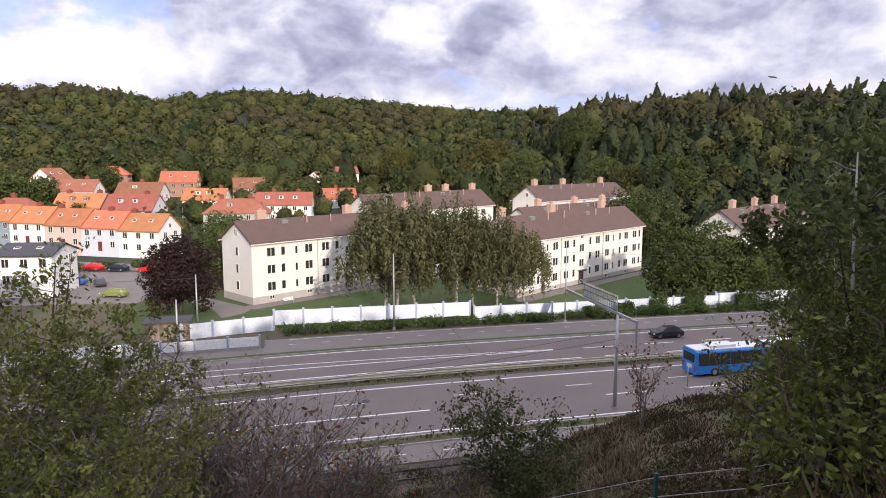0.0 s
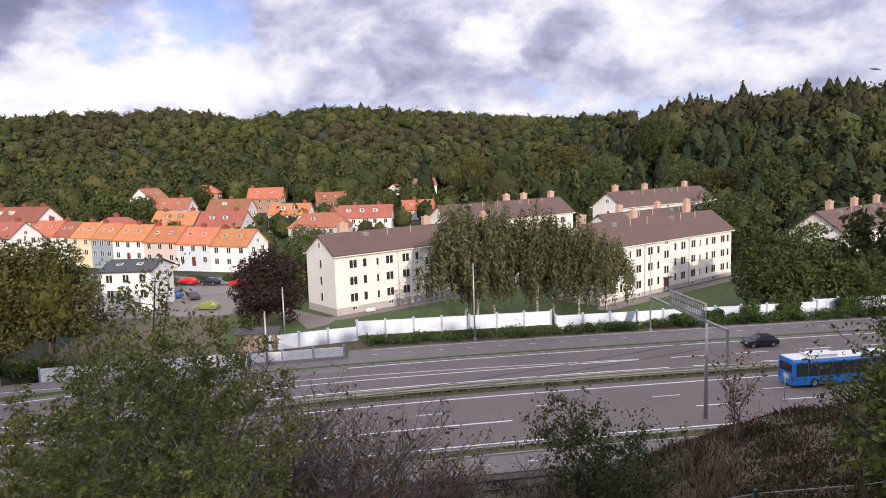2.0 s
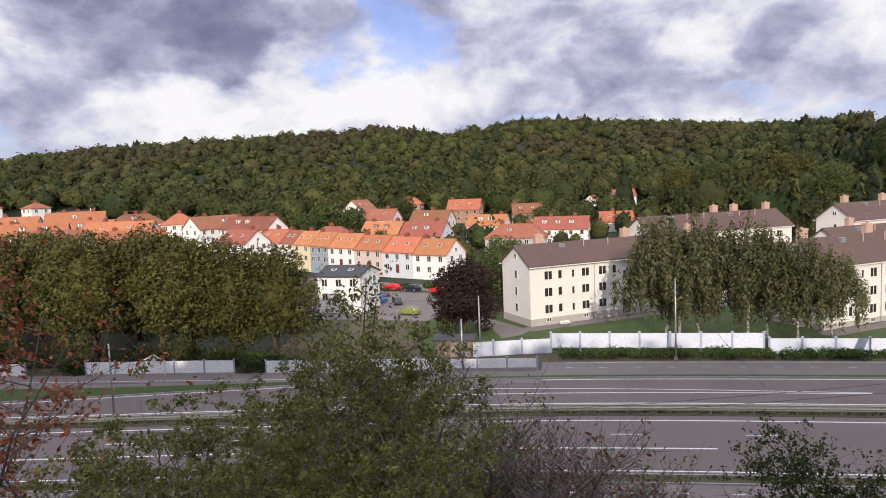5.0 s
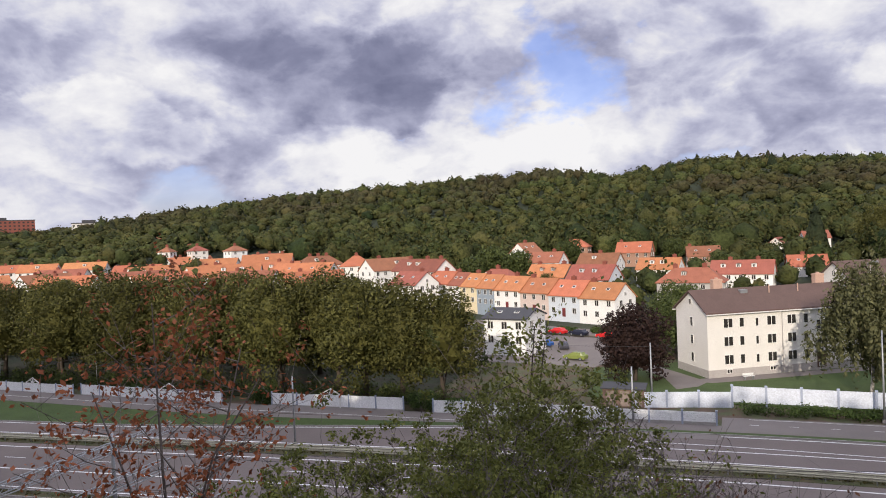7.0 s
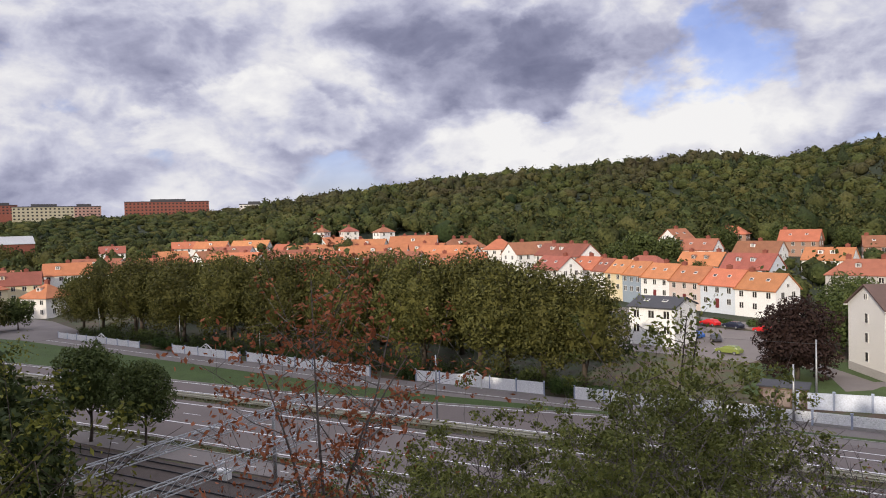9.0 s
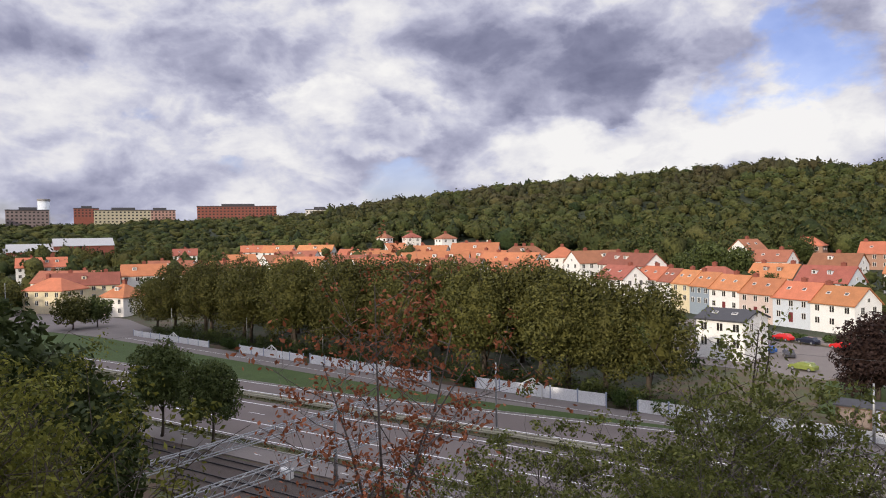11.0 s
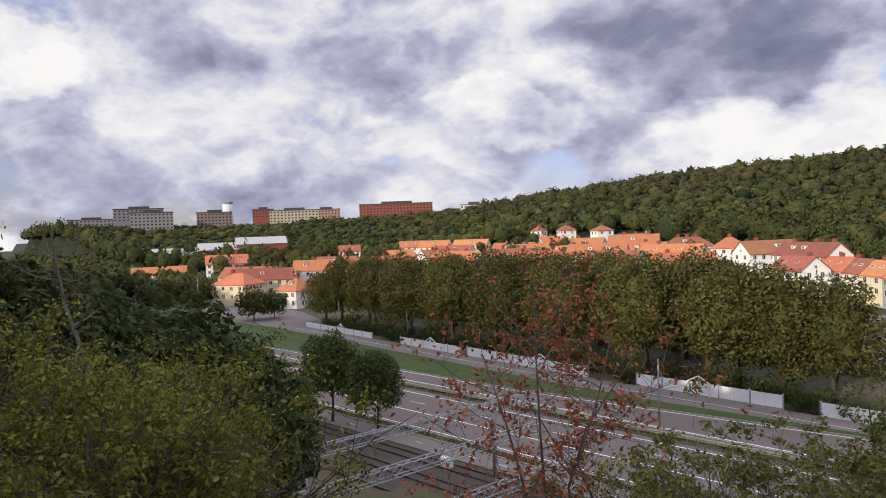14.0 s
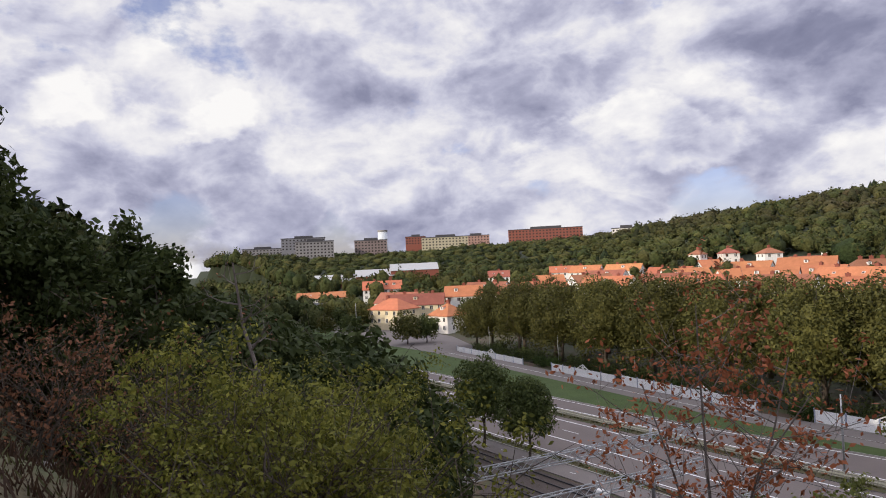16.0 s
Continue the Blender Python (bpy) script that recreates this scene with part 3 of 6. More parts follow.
def wood_tree(seed, conifer=False, cards=48, sz=0.15):
    """A lumpy core with leaf sprays in clumps over it, unit size; all triangles."""
    r = np.random.default_rng(seed)
    core = lumpy(iv, seed, conifer)
    n = cards
    if conifer:
        z = 0.96 - 1.81 * r.random(n) ** 0.75
        wide = np.maximum(0.04, 0.46 - 0.42 * z) * (0.75 + 0.4 * r.random(n))
        an = r.random(n) * 6.283
        c = np.stack([wide * np.cos(an), wide * np.sin(an), z], -1)
        t = np.stack([np.cos(an), np.sin(an), -0.5 + 0 * an], -1)
        out = c
    else:
        lob = r.normal(size=(9, 3))
        lob[:, 2] = np.abs(lob[:, 2]) * 0.9 - 0.25
        lob = lob / np.linalg.norm(lob, axis=1)[:, None] * (0.66 + 0.16 * r.random(9))[:, None]
        d = r.normal(size=(n, 3)) + np.array([0, 0, 0.35])
        d /= np.linalg.norm(d, axis=1)[:, None]
        i = r.integers(9, size=n)
        c = lob[i] + d * (0.30 + 0.14 * r.random(n))[:, None]
        t = r.normal(size=(n, 3))
        out = d
    nrm = out + 0.55 * r.normal(size=(n, 3)) + np.array([0, 0, 0.3])
    nrm /= np.linalg.norm(nrm, axis=1)[:, None]
    t = t - nrm * (t * nrm).sum(1)[:, None]
    t /= np.linalg.norm(t, axis=1)[:, None]
    q = np.cross(nrm, t)
    L = (sz * (0.6 + 0.8 * r.random(n)))[:, None]
    v = np.stack([c - t * L, c + q * L * 0.75, c + t * L, c - q * L * 0.75], 1).reshape(-1, 3)
    o = len(core) + 4 * np.arange(n)[:, None]
    f = np.concatenate([ifc, o + np.array([[0, 1, 2]]), o + np.array([[0, 2, 3]])])
    return np.concatenate([core * (0.9 if conifer else 0.80), v]), f


# full crowns for the near edge of the woods, lighter ones for the slopes far off
FULL = [wood_tree(s, False, 170, 0.105) for s in range(7)] + [wood_tree(30 + s, True, 130, 0.13) for s in range(4)]
SPARE = [wood_tree(s, s > 6, 46, 0.15) for s in range(11)]
broad, conif = [], []


def town(x, y):
    """Where the houses stand: no wood."""
    r, az = math.hypot(x, y), math.degrees(math.atan2(-x, y))
    lim = np.interp(az, (-60, -32, -27, -22, -12, -4, 6, 16, 24, 30, 42, 55, 62, 66, 68, 76, 78, 90), (150, 160, 235, 235, 235, 275, 318, 325, 285, 325, 350, 440, 470, 490, 535, 535, 420, 300))
    return r < lim


def wooded(r, az):
    x, y = -r * math.sin(radians(az)), r * math.cos(radians(az))
    return not (town(x, y) or (y < 95 and (r < 250 or y < -60)) or (-7.0 < az < -0.8 and 290 < r < 352) or (33 < az < 49 and 338 < r < 394))


# rows of trees one behind another up the slope, none standing on a line
r = 145.0
while r < 960:
    gap = 6.0 + 0.0065 * r
    az = -58.0
    while az < 102:
        az += math.degrees(gap * 1.12 / r)
        a2, r2 = az + math.degrees(gap * 0.45 * rng.normal() / r), r + gap * 0.55 * rng.normal()
        if not wooded(r2, a2) or (r2 > 665 and a2 < 50) or (r2 > 460 and a2 < -22):
            continue
        x, y = -r2 * math.sin(radians(a2)), r2 * math.cos(radians(a2))
        w = gap * (1.12 + 0.75 * rng.random() ** 1.6)
        h = w * (0.85 + 0.36 * rng.random())
        if r2 > 420:
            w, h = w * 0.82, h * (0.64 if a2 < 50 else 0.58 if r2 < 560 else 0.42)
        if r2 < 345 and rng.random() < 0.4:
            w, h = w * 1.35, h * 1.45
        row = [x, y, gz(x, y) - 0.6, w, h, rng.random() * 6.28]
        heights = 0.5 + 0.5 * math.sin(a2 * 0.31 + r2 * 0.013) * math.cos(r2 * 0.021 - a2 * 0.2)
        if rng.random() < (0.62 if a2 < -17 else 0.03 + (0.16 * heights if r2 > 540 else 0.03)):
            conif.append((*row[:3], w * 0.9, h * (1.1 if a2 < -17 else 1.12), row[5], 7 + rng.integers(4)))
        else:
            broad.append((*row, rng.integers(7)))
    r += gap * 0.86
for i in range(300):
    x, y, w = -440 - 6.6 * (i // 3), (88, 97, 106)[i % 3] + 5 * rng.random(), 11 + 4 * rng.random()
    broad.append((x, y, gz(x, y) - 1.5, w, (17, 18, 13)[i % 3] * (0.8 + 0.4 * rng.random()), rng.random() * 6.28, rng.integers(7)))
for _ in range(300):
    az, r = rng.uniform(77, 97), 440 + 640 * rng.random()
    x, y = -r * math.sin(radians(az)), r * math.cos(radians(az))
    w = 9 + 6 * rng.random()
    broad.append((x, y, gz(x, y), w * (1.5 if r > 760 else 1), w * 0.8, rng.random() * 6.28, rng.integers(7)))
def lit(rows, near):
    return [p for p in rows if (math.hypot(p[0], p[1]) < 375) == near]


woods("broadleaf_woods", lit(broad, True), FULL, W_BROAD, "tall green broadleaf trees along the edge of the woods")
woods("hill_woods", lit(broad, False), SPARE, W_BROAD, "dense green late-summer broadleaf woods covering the hills")
woods("conifer_woods", lit(conif, True), FULL, W_CONIF, "dark pointed spruces among the nearer woods")
woods("hilltop_conifers", lit(conif, False), SPARE, W_CONIF, "dark pines and spruces among the hill woods")

garden = []
for _ in range(1300):
    az, r = rng.uniform(-6, 82), rng.uniform(196, 500)
    x, y = -r * math.sin(radians(az)), r * math.cos(radians(az))
    if not town(x, y) or len(garden) > 330 or (az > 52 and r < 260):
        continue
    w = 4.6 + 4.4 * rng.random() + (2.5 if az > 58 and r > 300 else 0)
    garden.append((x, y, gz(x, y), w, w * 1.15 + (2.5 if az > 58 else 0), rng.random() * 6, rng.integers(7)))
woods("garden_trees", garden, SPARE, W_BROAD, "small green garden trees among the houses")

slope = []
for _ in range(5200):
    az, r = rng.uniform(73, 112), 92 + 620 * rng.random() ** 1.5
    x, y = -r * math.sin(radians(az)), r * math.cos(radians(az))
    if y > 45 or gz(x, y) < 2.5 or len(slope) > 620:
        continue
    z = gz(x, y)
    h = min(7 + 5 * rng.random(), EYE + r * math.tan(radians(float(np.interp(az, (72, 79, 84, 90, 97), (-8, -2.8, 0.3, 2.0, 7.0))))) - z)
    if h > 4 or r > 220:
        h = max(h, 5.5)
        slope.append((x, y, z, 6 + 4 * rng.random(), h, rng.random() * 6, rng.integers(7)))
woods("slope_woods", slope, SPARE, W_BROAD, "broadleaf wood running along the near hillside")

# unseen woods added behind and beside the camera, keeping low sun off the road
crest = []
for i in range(320):
    x, y = -330 + 6.4 * (i // 3) + 2 * rng.random(), -52 - 12 * (i % 3) + 3 * rng.random()
    crest.append((x, y, gz(x, y), 13 + 3 * rng.random(), 15.5 + 1.5 * rng.random(), rng.random() * 6, rng.integers(7)))
woods("hillside_woods", crest, SPARE, W_BROAD, "unseen broadleaf trees added on the crest to shade the road")

# ---- trees that stand singly ----
LIMES = [broad_kind("lime", 20 + s, 17.6, 13.2, 0.7, 9500, 0.25, L_LIME, nb=52, trunk=0.42, blob=0.15, power=1.85, uneven=0.2) for s in range(4)]
k = 0
for x, y, s in ((-171.5, 86, 0.8), (-166, 88, 0.95), (-157, 93, 1.05), (-149, 87, 1.0), (-141, 92, 1.08), (-132, 87.5, 1.0), (-124, 93, 1.08), (-116, 88, 1.05), (-108, 93, 1.12), (-100, 88, 1.06),
                (-92, 93, 1.1), (-84, 88.5, 1.08), (-76, 94, 1.1), (-68, 89, 1.08), (-60, 93, 1.1), (-52.5, 89, 1.02), (-46.5, 90, 1.0), (-40.4, 90.5, 0.92), (-70, 103, 1.0), (-90, 104, 1.05), (-112, 104, 1.05), (-135, 103, 1.0)):
    plant(LIMES[k % 4], x, y, s * 1.06, k * 77, "broad green lime tree in a row behind the white fence", "lime_tree", "lime trees behind the fence")
    k += 1
BIRCH = [weeping_kind("birch", 40 + s, 19.6, 12.5, 11500, 0.25, L_BIRCH, M_BIRCHBARK) for s in range(2)]
for x, y, s, t in ((14.2, 101, 1.02, 10), (19.5, 103.5, 0.98, 140), (25.5, 101.5, 0.95, 250), (32, 101, 0.84, 60), (37, 102.4, 0.70, 200), (16.8, 105, 0.92, 33), (29, 104.5, 0.84, 77)):
    plant(BIRCH[int(t) % 2], x, y, s, t, "tall weeping birch with drooping grey-green foliage", "birch_tree", "birches on the lawn")
COPPER = broad_kind("copper_beech", 51, 12.4, 11.6, -1.6, 8000, 0.26, L_COPPER, nb=70, trunk=0.3, blob=0.13, power=1.7, uneven=0.3, lift=0.8)
plant(COPPER, -16.0, 109, 1.0, 0, "dark purple copper beech beside the lawn", "copper_beech")
DARKT = [broad_kind("maple", 61 + s, 13.6, 11.5, -1.2, 6000, 0.28, L_DARK, nb=75, trunk=0.3, blob=0.14, power=1.9, uneven=0.24) for s in range(2)]
for x, y, s, t in ((-10, 132, 1.0, 0), (-13, 140, 0.95, 90), (62, 100, 0.98, 20), (69.5, 101, 1.0, 120), (76, 99, 0.88, 200), (84, 101, 0.8, 300), (96, 100, 0.9, 10), (106, 98, 0.95, 80), (90, 96, 0.62, 150), (-168, 108, 0.9, 80), (79, 150, 1.2, 30), (90, 155, 1.2, 140)):
    plant(DARKT[int(t / 10) % 2], x, y, s, t, "dense dark green deciduous tree beside the flats", "deciduous_tree", "trees round the flats")
ROADSIDE = [broad_kind("roadside", 71 + s, 10.6, 7.4, 1.9, 8000, 0.19, L_DARK, nb=60, trunk=0.2, blob=0.15, power=2.0, uneven=0.22) for s in range(2)]
for x, y, s in ((-78.5, 39.5, 1.0), (-70.3, 41.2, 0.88)):
    plant(ROADSIDE[0 if s > 0.9 else 1], x, y, s, 40, "small round green tree on the grass beside the road", "roadside_tree", "pair of roadside trees", tall=1.1)
TOWNT = [broad_kind("town", 81 + s, 9.6, 8.6, 1.0, 2000, 0.38, m, nb=40, trunk=0.2, blob=0.17, uneven=0.22) for s, m in enumerate((L_DARK, L_LIME))]
for x, y, s, t in ((-191, 73, 1.02, 1), (-190.5, 79, 0.88, 0), (-248.5, 76.4, 1.1, 1), (-256, 72, 0.95, 0), (-281, 104, 1.05, 0), (-330, 133, 1.25, 1), (-352, 140, 1.3, 1), (-371, 149, 1.35, 1), (-366, 160, 1.2, 1), (-361, 171, 1.35, 1), (-351, 180, 1.3, 1), (-326, 96, 1.1, 1), (-292, 69.6, 0.9, 0), (-300, 76, 0.95, 1),
                   (-282, 171, 1.35, 0), (-417, 106, 1.0, 1), (-420, 92, 1.15, 0), (-395, 124, 1.1, 1), (-232, 114, 0.9, 0), (-262, 92, 0.9, 1), (-345, 78, 1.1, 0), (-222, 64.5, 0.85, 0), (-236, 60, 0.8, 1)):
    plant(TOWNT[t], x, y, s, x * 7 % 360, "leafy green tree standing among the houses" if t == 0 else "yellow-green leafy tree among the orange-roofed houses", "town_tree", "trees among the houses")

for az, r, s in ((19.5, 262, 1.5), (17.3, 256, 1.35), (21.2, 250, 1.25), (13, 302, 1.2), (9, 312, 1.25), (5, 302, 1.1), (1.5, 262, 0.95), (-1.5, 252, 1.1), (24.5, 300, 1.3), (28, 330, 1.3), (32, 342, 1.4), (36, 348, 1.3), (15, 232, 0.8), (26, 262, 0.9)):
    x, y = -r * math.sin(radians(az)), r * math.cos(radians(az))
    plant(TOWNT[int(r) % 2], x, y, s, r * 7 % 360, "broad leafy tree rising between the orange roofs", "town_tree", "trees among the houses")
BEECH = [broad_kind("beech", 91 + s, 20.0, 15.0, 1.2, 7000, 0.36, m, nb=70, trunk=0.4, blob=0.15, power=2.0, uneven=0.24) for s, m in enumerate((L_DARK, L_LIME))]
for i, (az, r, el) in enumerate(((-23.8, 320, 4.0), (-9.0, 300, 1.2), (-11.6, 300, 1.5), (-14.6, 290, 1.0), (-19.8, 280, 1.0), (-28.0, 250, -0.2), (-31.5, 240, 0.8), (-17.0, 300, 2.0), (-26.0, 262, 0.4))):
    x, y = -r * math.sin(radians(az)), r * math.cos(radians(az))
    plant(BEECH[i % 2], x, y, (EYE + r * math.tan(radians(el)) - gz(x, y)) / 20.0, i * 71, "tall round-crowned beech at the edge of the woods", "beech_tree", "beeches at the wood's edge")

# ---- buildings ----
def tint(name, rgb, rough=0.88):
    return material(name, rgb, rough, 0.07, 0.4, 8.0, 0.1)


def window_meshes(w, h, panes=2, tag="window"):
    fr = Mesh()
    fr.box(-w / 2 - 0.07, -0.05, -0.06, w / 2 + 0.07, 0.03, 0).box(-w / 2 - 0.07, -0.05, h, w / 2 + 0.07, 0.03, h + 0.07)
    for i in range(panes + 1):
        x = -w / 2 + w * i / panes
        t = 0.05 if 0 < i < panes else 0.035
        fr.box(x - t, -0.045, 0, x + t, 0.03, h)
    return fr.data(tag + "_frame", M_PAINT), Mesh().box(-w / 2, -0.012, 0, w / 2, 0.02, h).data(tag + "_pane", M_GLASS)


WIN = {"pair": window_meshes(1.5, 1.35, 2), "single": window_meshes(0.75, 1.35, 1), "slim": window_meshes(0.5, 1.2, 1), "three": window_meshes(1.9, 1.35, 3), "low": window_meshes(0.9, 0.5, 2), "house": window_meshes(1.15, 1.35, 2), "attic": window_meshes(0.8, 0.8, 2), "wide": window_meshes(2.6, 1.3, 3)}


def window(house, kind, x, y, z, turn=0.0, name="window"):
    f, p = WIN[kind]
    w = hang(name, f, house, m=pose(x, y, z, 0, 0, turn))
    hang("pane", p, w)


def gable_roof(L, D, eave, ridge, over=0.45, end=0.35, t=0.22):
    """Two slabs that meet at the ridge, with eaves."""
    s = (ridge - eave) / (D / 2)
    poly = [(-D / 2 - over, eave - s * over), (0, ridge), (D / 2 + over, eave - s * over), (D / 2 + over, eave - s * over + t), (0, ridge + t), (-D / 2 - over, eave - s * over + t)]
    me = Mesh()
    a, b = -L / 2 - end, L / 2 + end
    me.prism([poly[0], poly[1], poly[4], poly[5]], a, b).prism([poly[1], poly[2], poly[3], poly[4]], a, b)
    return me


def hip_roof(L, D, eave, ridge, over=0.45):
    l, d = L / 2 + over, D / 2 + over
    k = max(0.3, L / 2 - D / 2 * 0.9)
    v = [(-l, -d, eave), (l, -d, eave), (l, d, eave), (-l, d, eave), (-k, 0, ridge), (k, 0, ridge), (-l, -d, eave - 0.2), (l, -d, eave - 0.2), (l, d, eave - 0.2), (-l, d, eave - 0.2)]
    return Mesh().add(v, [(0, 1, 5, 4), (1, 2, 5), (2, 3, 4, 5), (3, 0, 4), (0, 6, 7, 1), (1, 7, 8, 2), (2, 8, 9, 3), (3, 9, 6, 0), (6, 9, 8, 7)])


def chimney(house, x, y, z0, z1, mat, w=0.9, d=0.7):
    c = Mesh().box(x - w / 2, y - d / 2, z0, x + w / 2, y + d / 2, z1).box(x - w / 2 - 0.07, y - d / 2 - 0.07, z1 - 0.25, x + w / 2 + 0.07, y + d / 2 + 0.07, z1 - 0.1)
    c.box(x - 0.2, y - 0.2, z1, x + 0.2, y + 0.2, z1 + 0.25)
    return c.ob("chimney", mat, house)


def walls(house, L, D, eave, ridge, mat, deep=3.0, hip=False):
    poly = [(-D / 2, -deep), (D / 2, -deep), (D / 2, eave)] + ([] if hip else [(0, ridge - 0.02)]) + [(-D / 2, eave)]
    return Mesh().prism(poly, -L / 2, L / 2).ob("wall", mat, house)


def dormer(house, x, D, eave, ridge, t, mat_wall, mat_roof, w=1.5, h=1.1, side=-1):
    """t: how far up the slope its front stands, 0 to 1."""
    y = side * D / 2 * (1 - t)
    z = eave + (ridge - eave) * t + 0.2
    run = h / ((ridge - eave) / (D / 2)) + 0.2
    d = Mesh().box(x - w / 2, min(y, y - side * run), z - 0.1, x + w / 2, max(y, y - side * run), z + h).ob("dormer", mat_wall, house)
    Mesh().prism([(x - w / 2 - 0.15, z + h - 0.05), (x, z + h + 0.35), (x + w / 2 + 0.15, z + h - 0.05), (x, z + h + 0.25)], y + side * 0.2, y - side * (run + 0.5), "y").ob("dormer_roof", mat_roof, d)
    window(d, "attic", x, y + side * 0.012, z + 0.15, 0 if side < 0 else 180)


# the long blocks of flats
PATTERN = [(3.5, "pair"), (5.8, "single"), (8.4, "slim"), (10.9, "pair"), (14.4, "pair"), (16.9, "single"), (19.5, "stair"), (22.4, "single"), (25.1, "pair"), (28.6, "pair"), (31.0, "slim"), (33.5, "single"), (36.0, "pair"), (39.5, "pair"), (41.5, "single")]


def flats(x, y, L, D, eave, ridge, turn, label, z0=0.0, front=True, chim=(0.12, 0.55, 0.9), door=True, group="blocks of flats"):
    """A long three-storey block; (x, y) is the front corner from which the facade runs along turn."""
    u = Vector((math.cos(radians(turn)), math.sin(radians(turn))))
    n = Vector((-u.y, u.x))
    c = Vector((x, y)) + u * L / 2 + n * D / 2
    h = thing("block_of_flats", pose(c.x, c.y, z0, 0, 0, turn), label, "building", group)
    walls(h, L, D, eave, ridge, M_RENDER_CREAM)
    Mesh().box(-L / 2 - 0.03, -D / 2 - 0.03, -3, L / 2 + 0.03, D / 2 + 0.03, 1.15).ob("plinth", M_PLINTH, h, "grey rendered plinth")
    gable_roof(L, D, eave, ridge, 0.5, 0.4).ob("roof", M_ROOF_BROWN, h, "dark brown sheet-covered roof")
    g = Mesh()
    for s in (-1, 1):
        g.box(-L / 2 - 0.4, s * (D / 2 + 0.5) - 0.08, eave - 0.45, L / 2 + 0.4, s * (D / 2 + 0.5) + 0.08, eave - 0.3)
    g.ob("gutter", M_PAINT, h)
    for q in chim:
        chimney(h, -L / 2 + q * L, 0.9, ridge - 1.2, ridge + 1.7, M_CHIM, 1.6, 0.9)
    for q in (0.3, 0.42, 0.68, 0.8):
        Mesh().tube([(-L / 2 + q * L, -1.5, ridge - 1.4), (-L / 2 + q * L, -1.5, ridge + 0.5)], [0.09, 0.09], 6).ob("vent_pipe", M_CHIM, h)
    for q in (0.2, 0.62):
        Mesh().box(-L / 2 + q * L - 0.6, -1.35, ridge - 0.85, -L / 2 + q * L + 0.6, -0.6, ridge - 0.05).ob("roof_hatch", M_STEEL, h)
    sill = 1.95
    for i in range(3):
        zz = sill + i * 2.82
        for px, kd in PATTERN:
            if px > L - 1:
                continue
            if kd == "stair":
                if i == 0 and door:
                    dd = Mesh().box(-L / 2 + px - 0.8, -D / 2 - 0.06, 0.35, -L / 2 + px + 0.8, -D / 2 - 0.02, 2.75).ob("door", tint("brown_door", (0.09, 0.05, 0.035), 0.6), h, "brown wooden entrance door")
                    Mesh().box(-L / 2 + px - 1.1, -D / 2 - 0.9, 2.85, -L / 2 + px + 1.1, -D / 2, 2.97).ob("canopy", M_DARKSTEEL, dd)
                else:
                    window(h, "pair", -L / 2 + px, -D / 2 - 0.03, zz - 1.1)
                    if i == 2:
                        window(h, "low", -L / 2 + px, -D / 2 - 0.03, zz + 1.45)
            else:
                window(h, kd, -L / 2 + px, -D / 2 - 0.03, zz)
        for yy in (-D * 0.02,):
            window(h, "single", -L / 2 - 0.03, yy, zz, -90)
            window(h, "single", L / 2 + 0.03, yy, zz, 90)
    for px, kd in PATTERN[::3]:
        if px < L - 1:
            window(h, "low", -L / 2 + px, -D / 2 - 0.05, 0.55, name="cellar_window")
    window(h, "attic", -L / 2 - 0.03, 0, eave + 0.9, -90)
    window(h, "attic", L / 2 + 0.03, 0, eave + 0.9, 90)
    for q in (12.7, 27.0):
        if q < L:
            Mesh().tube([(-L / 2 + q, -D / 2 - 0.12, 0), (-L / 2 + q, -D / 2 - 0.12, eave - 0.4)], [0.06, 0.06], 6).ob("downpipe", M_PLINTH, h)
    return h


flats(-5.4, 112.3, 43, 9.3, 10.1, 13.0, 33.3, "cream three-storey block of flats with a brown roof", 0.1)
flats(38.1, 109.0, 43, 9.3, 10.1, 13.6, 33.0, "cream three-storey flats with pink chimneys behind birches", -0.3, chim=(0.05, 0.4, 0.82))
flats(53, 141, 43, 9.3, 10.1, 13.6, 33.0, "cream block of flats with its brown roof above others", -1.0, chim=(0.2, 0.55, 0.85))
flats(18.5, 147, 40, 9.3, 10.1, 13.5, 33.0, "pale block of flats with chimneys behind the birches", 2.0, chim=(0.55, 0.7, 0.95))
flats(63, 163, 43, 9.3, 10.1, 13.5, 33.0, "cream block of flats at the wood's edge", 3.0, chim=(0.1, 0.4, 0.85))
flats(84, 112.5, 40, 9.3, 10.1, 13.6, 33.0, "cream block of flats half hidden by trees", 0.1, chim=(0.2, 0.5, 0.8))

ROOFS = {"o": M_ROOF_ORANGE, "r": M_ROOF_RED, "d": M_ROOF_DARK, "b": M_ROOF_BROWN}
WALLS = {"w": M_WHITE, "c": M_RENDER_CREAM, "y": tint("yellow_wall", (0.66, 0.57, 0.38)), "g": tint("grey_blue_wall", (0.26, 0.31, 0.36)), "p": tint("pink_wall", (0.60, 0.485, 0.43)),
         "l": tint("light_blue_wall", (0.57, 0.61, 0.65)), "n": tint("brown_grey_wall", (0.24, 0.19, 0.16)), "k": tint("brown_brick_wall", (0.34, 0.20, 0.14)), "s": tint("pale_grey_wall", (0.42, 0.40, 0.38))}
WNAME = {"w": "white", "c": "cream", "y": "yellow", "g": "grey-blue", "p": "pink", "l": "pale blue", "n": "brown", "k": "red brick", "s": "grey"}
RNAME = {"o": "orange tile", "r": "weathered red tile", "d": "dark sheet", "b": "brown"}


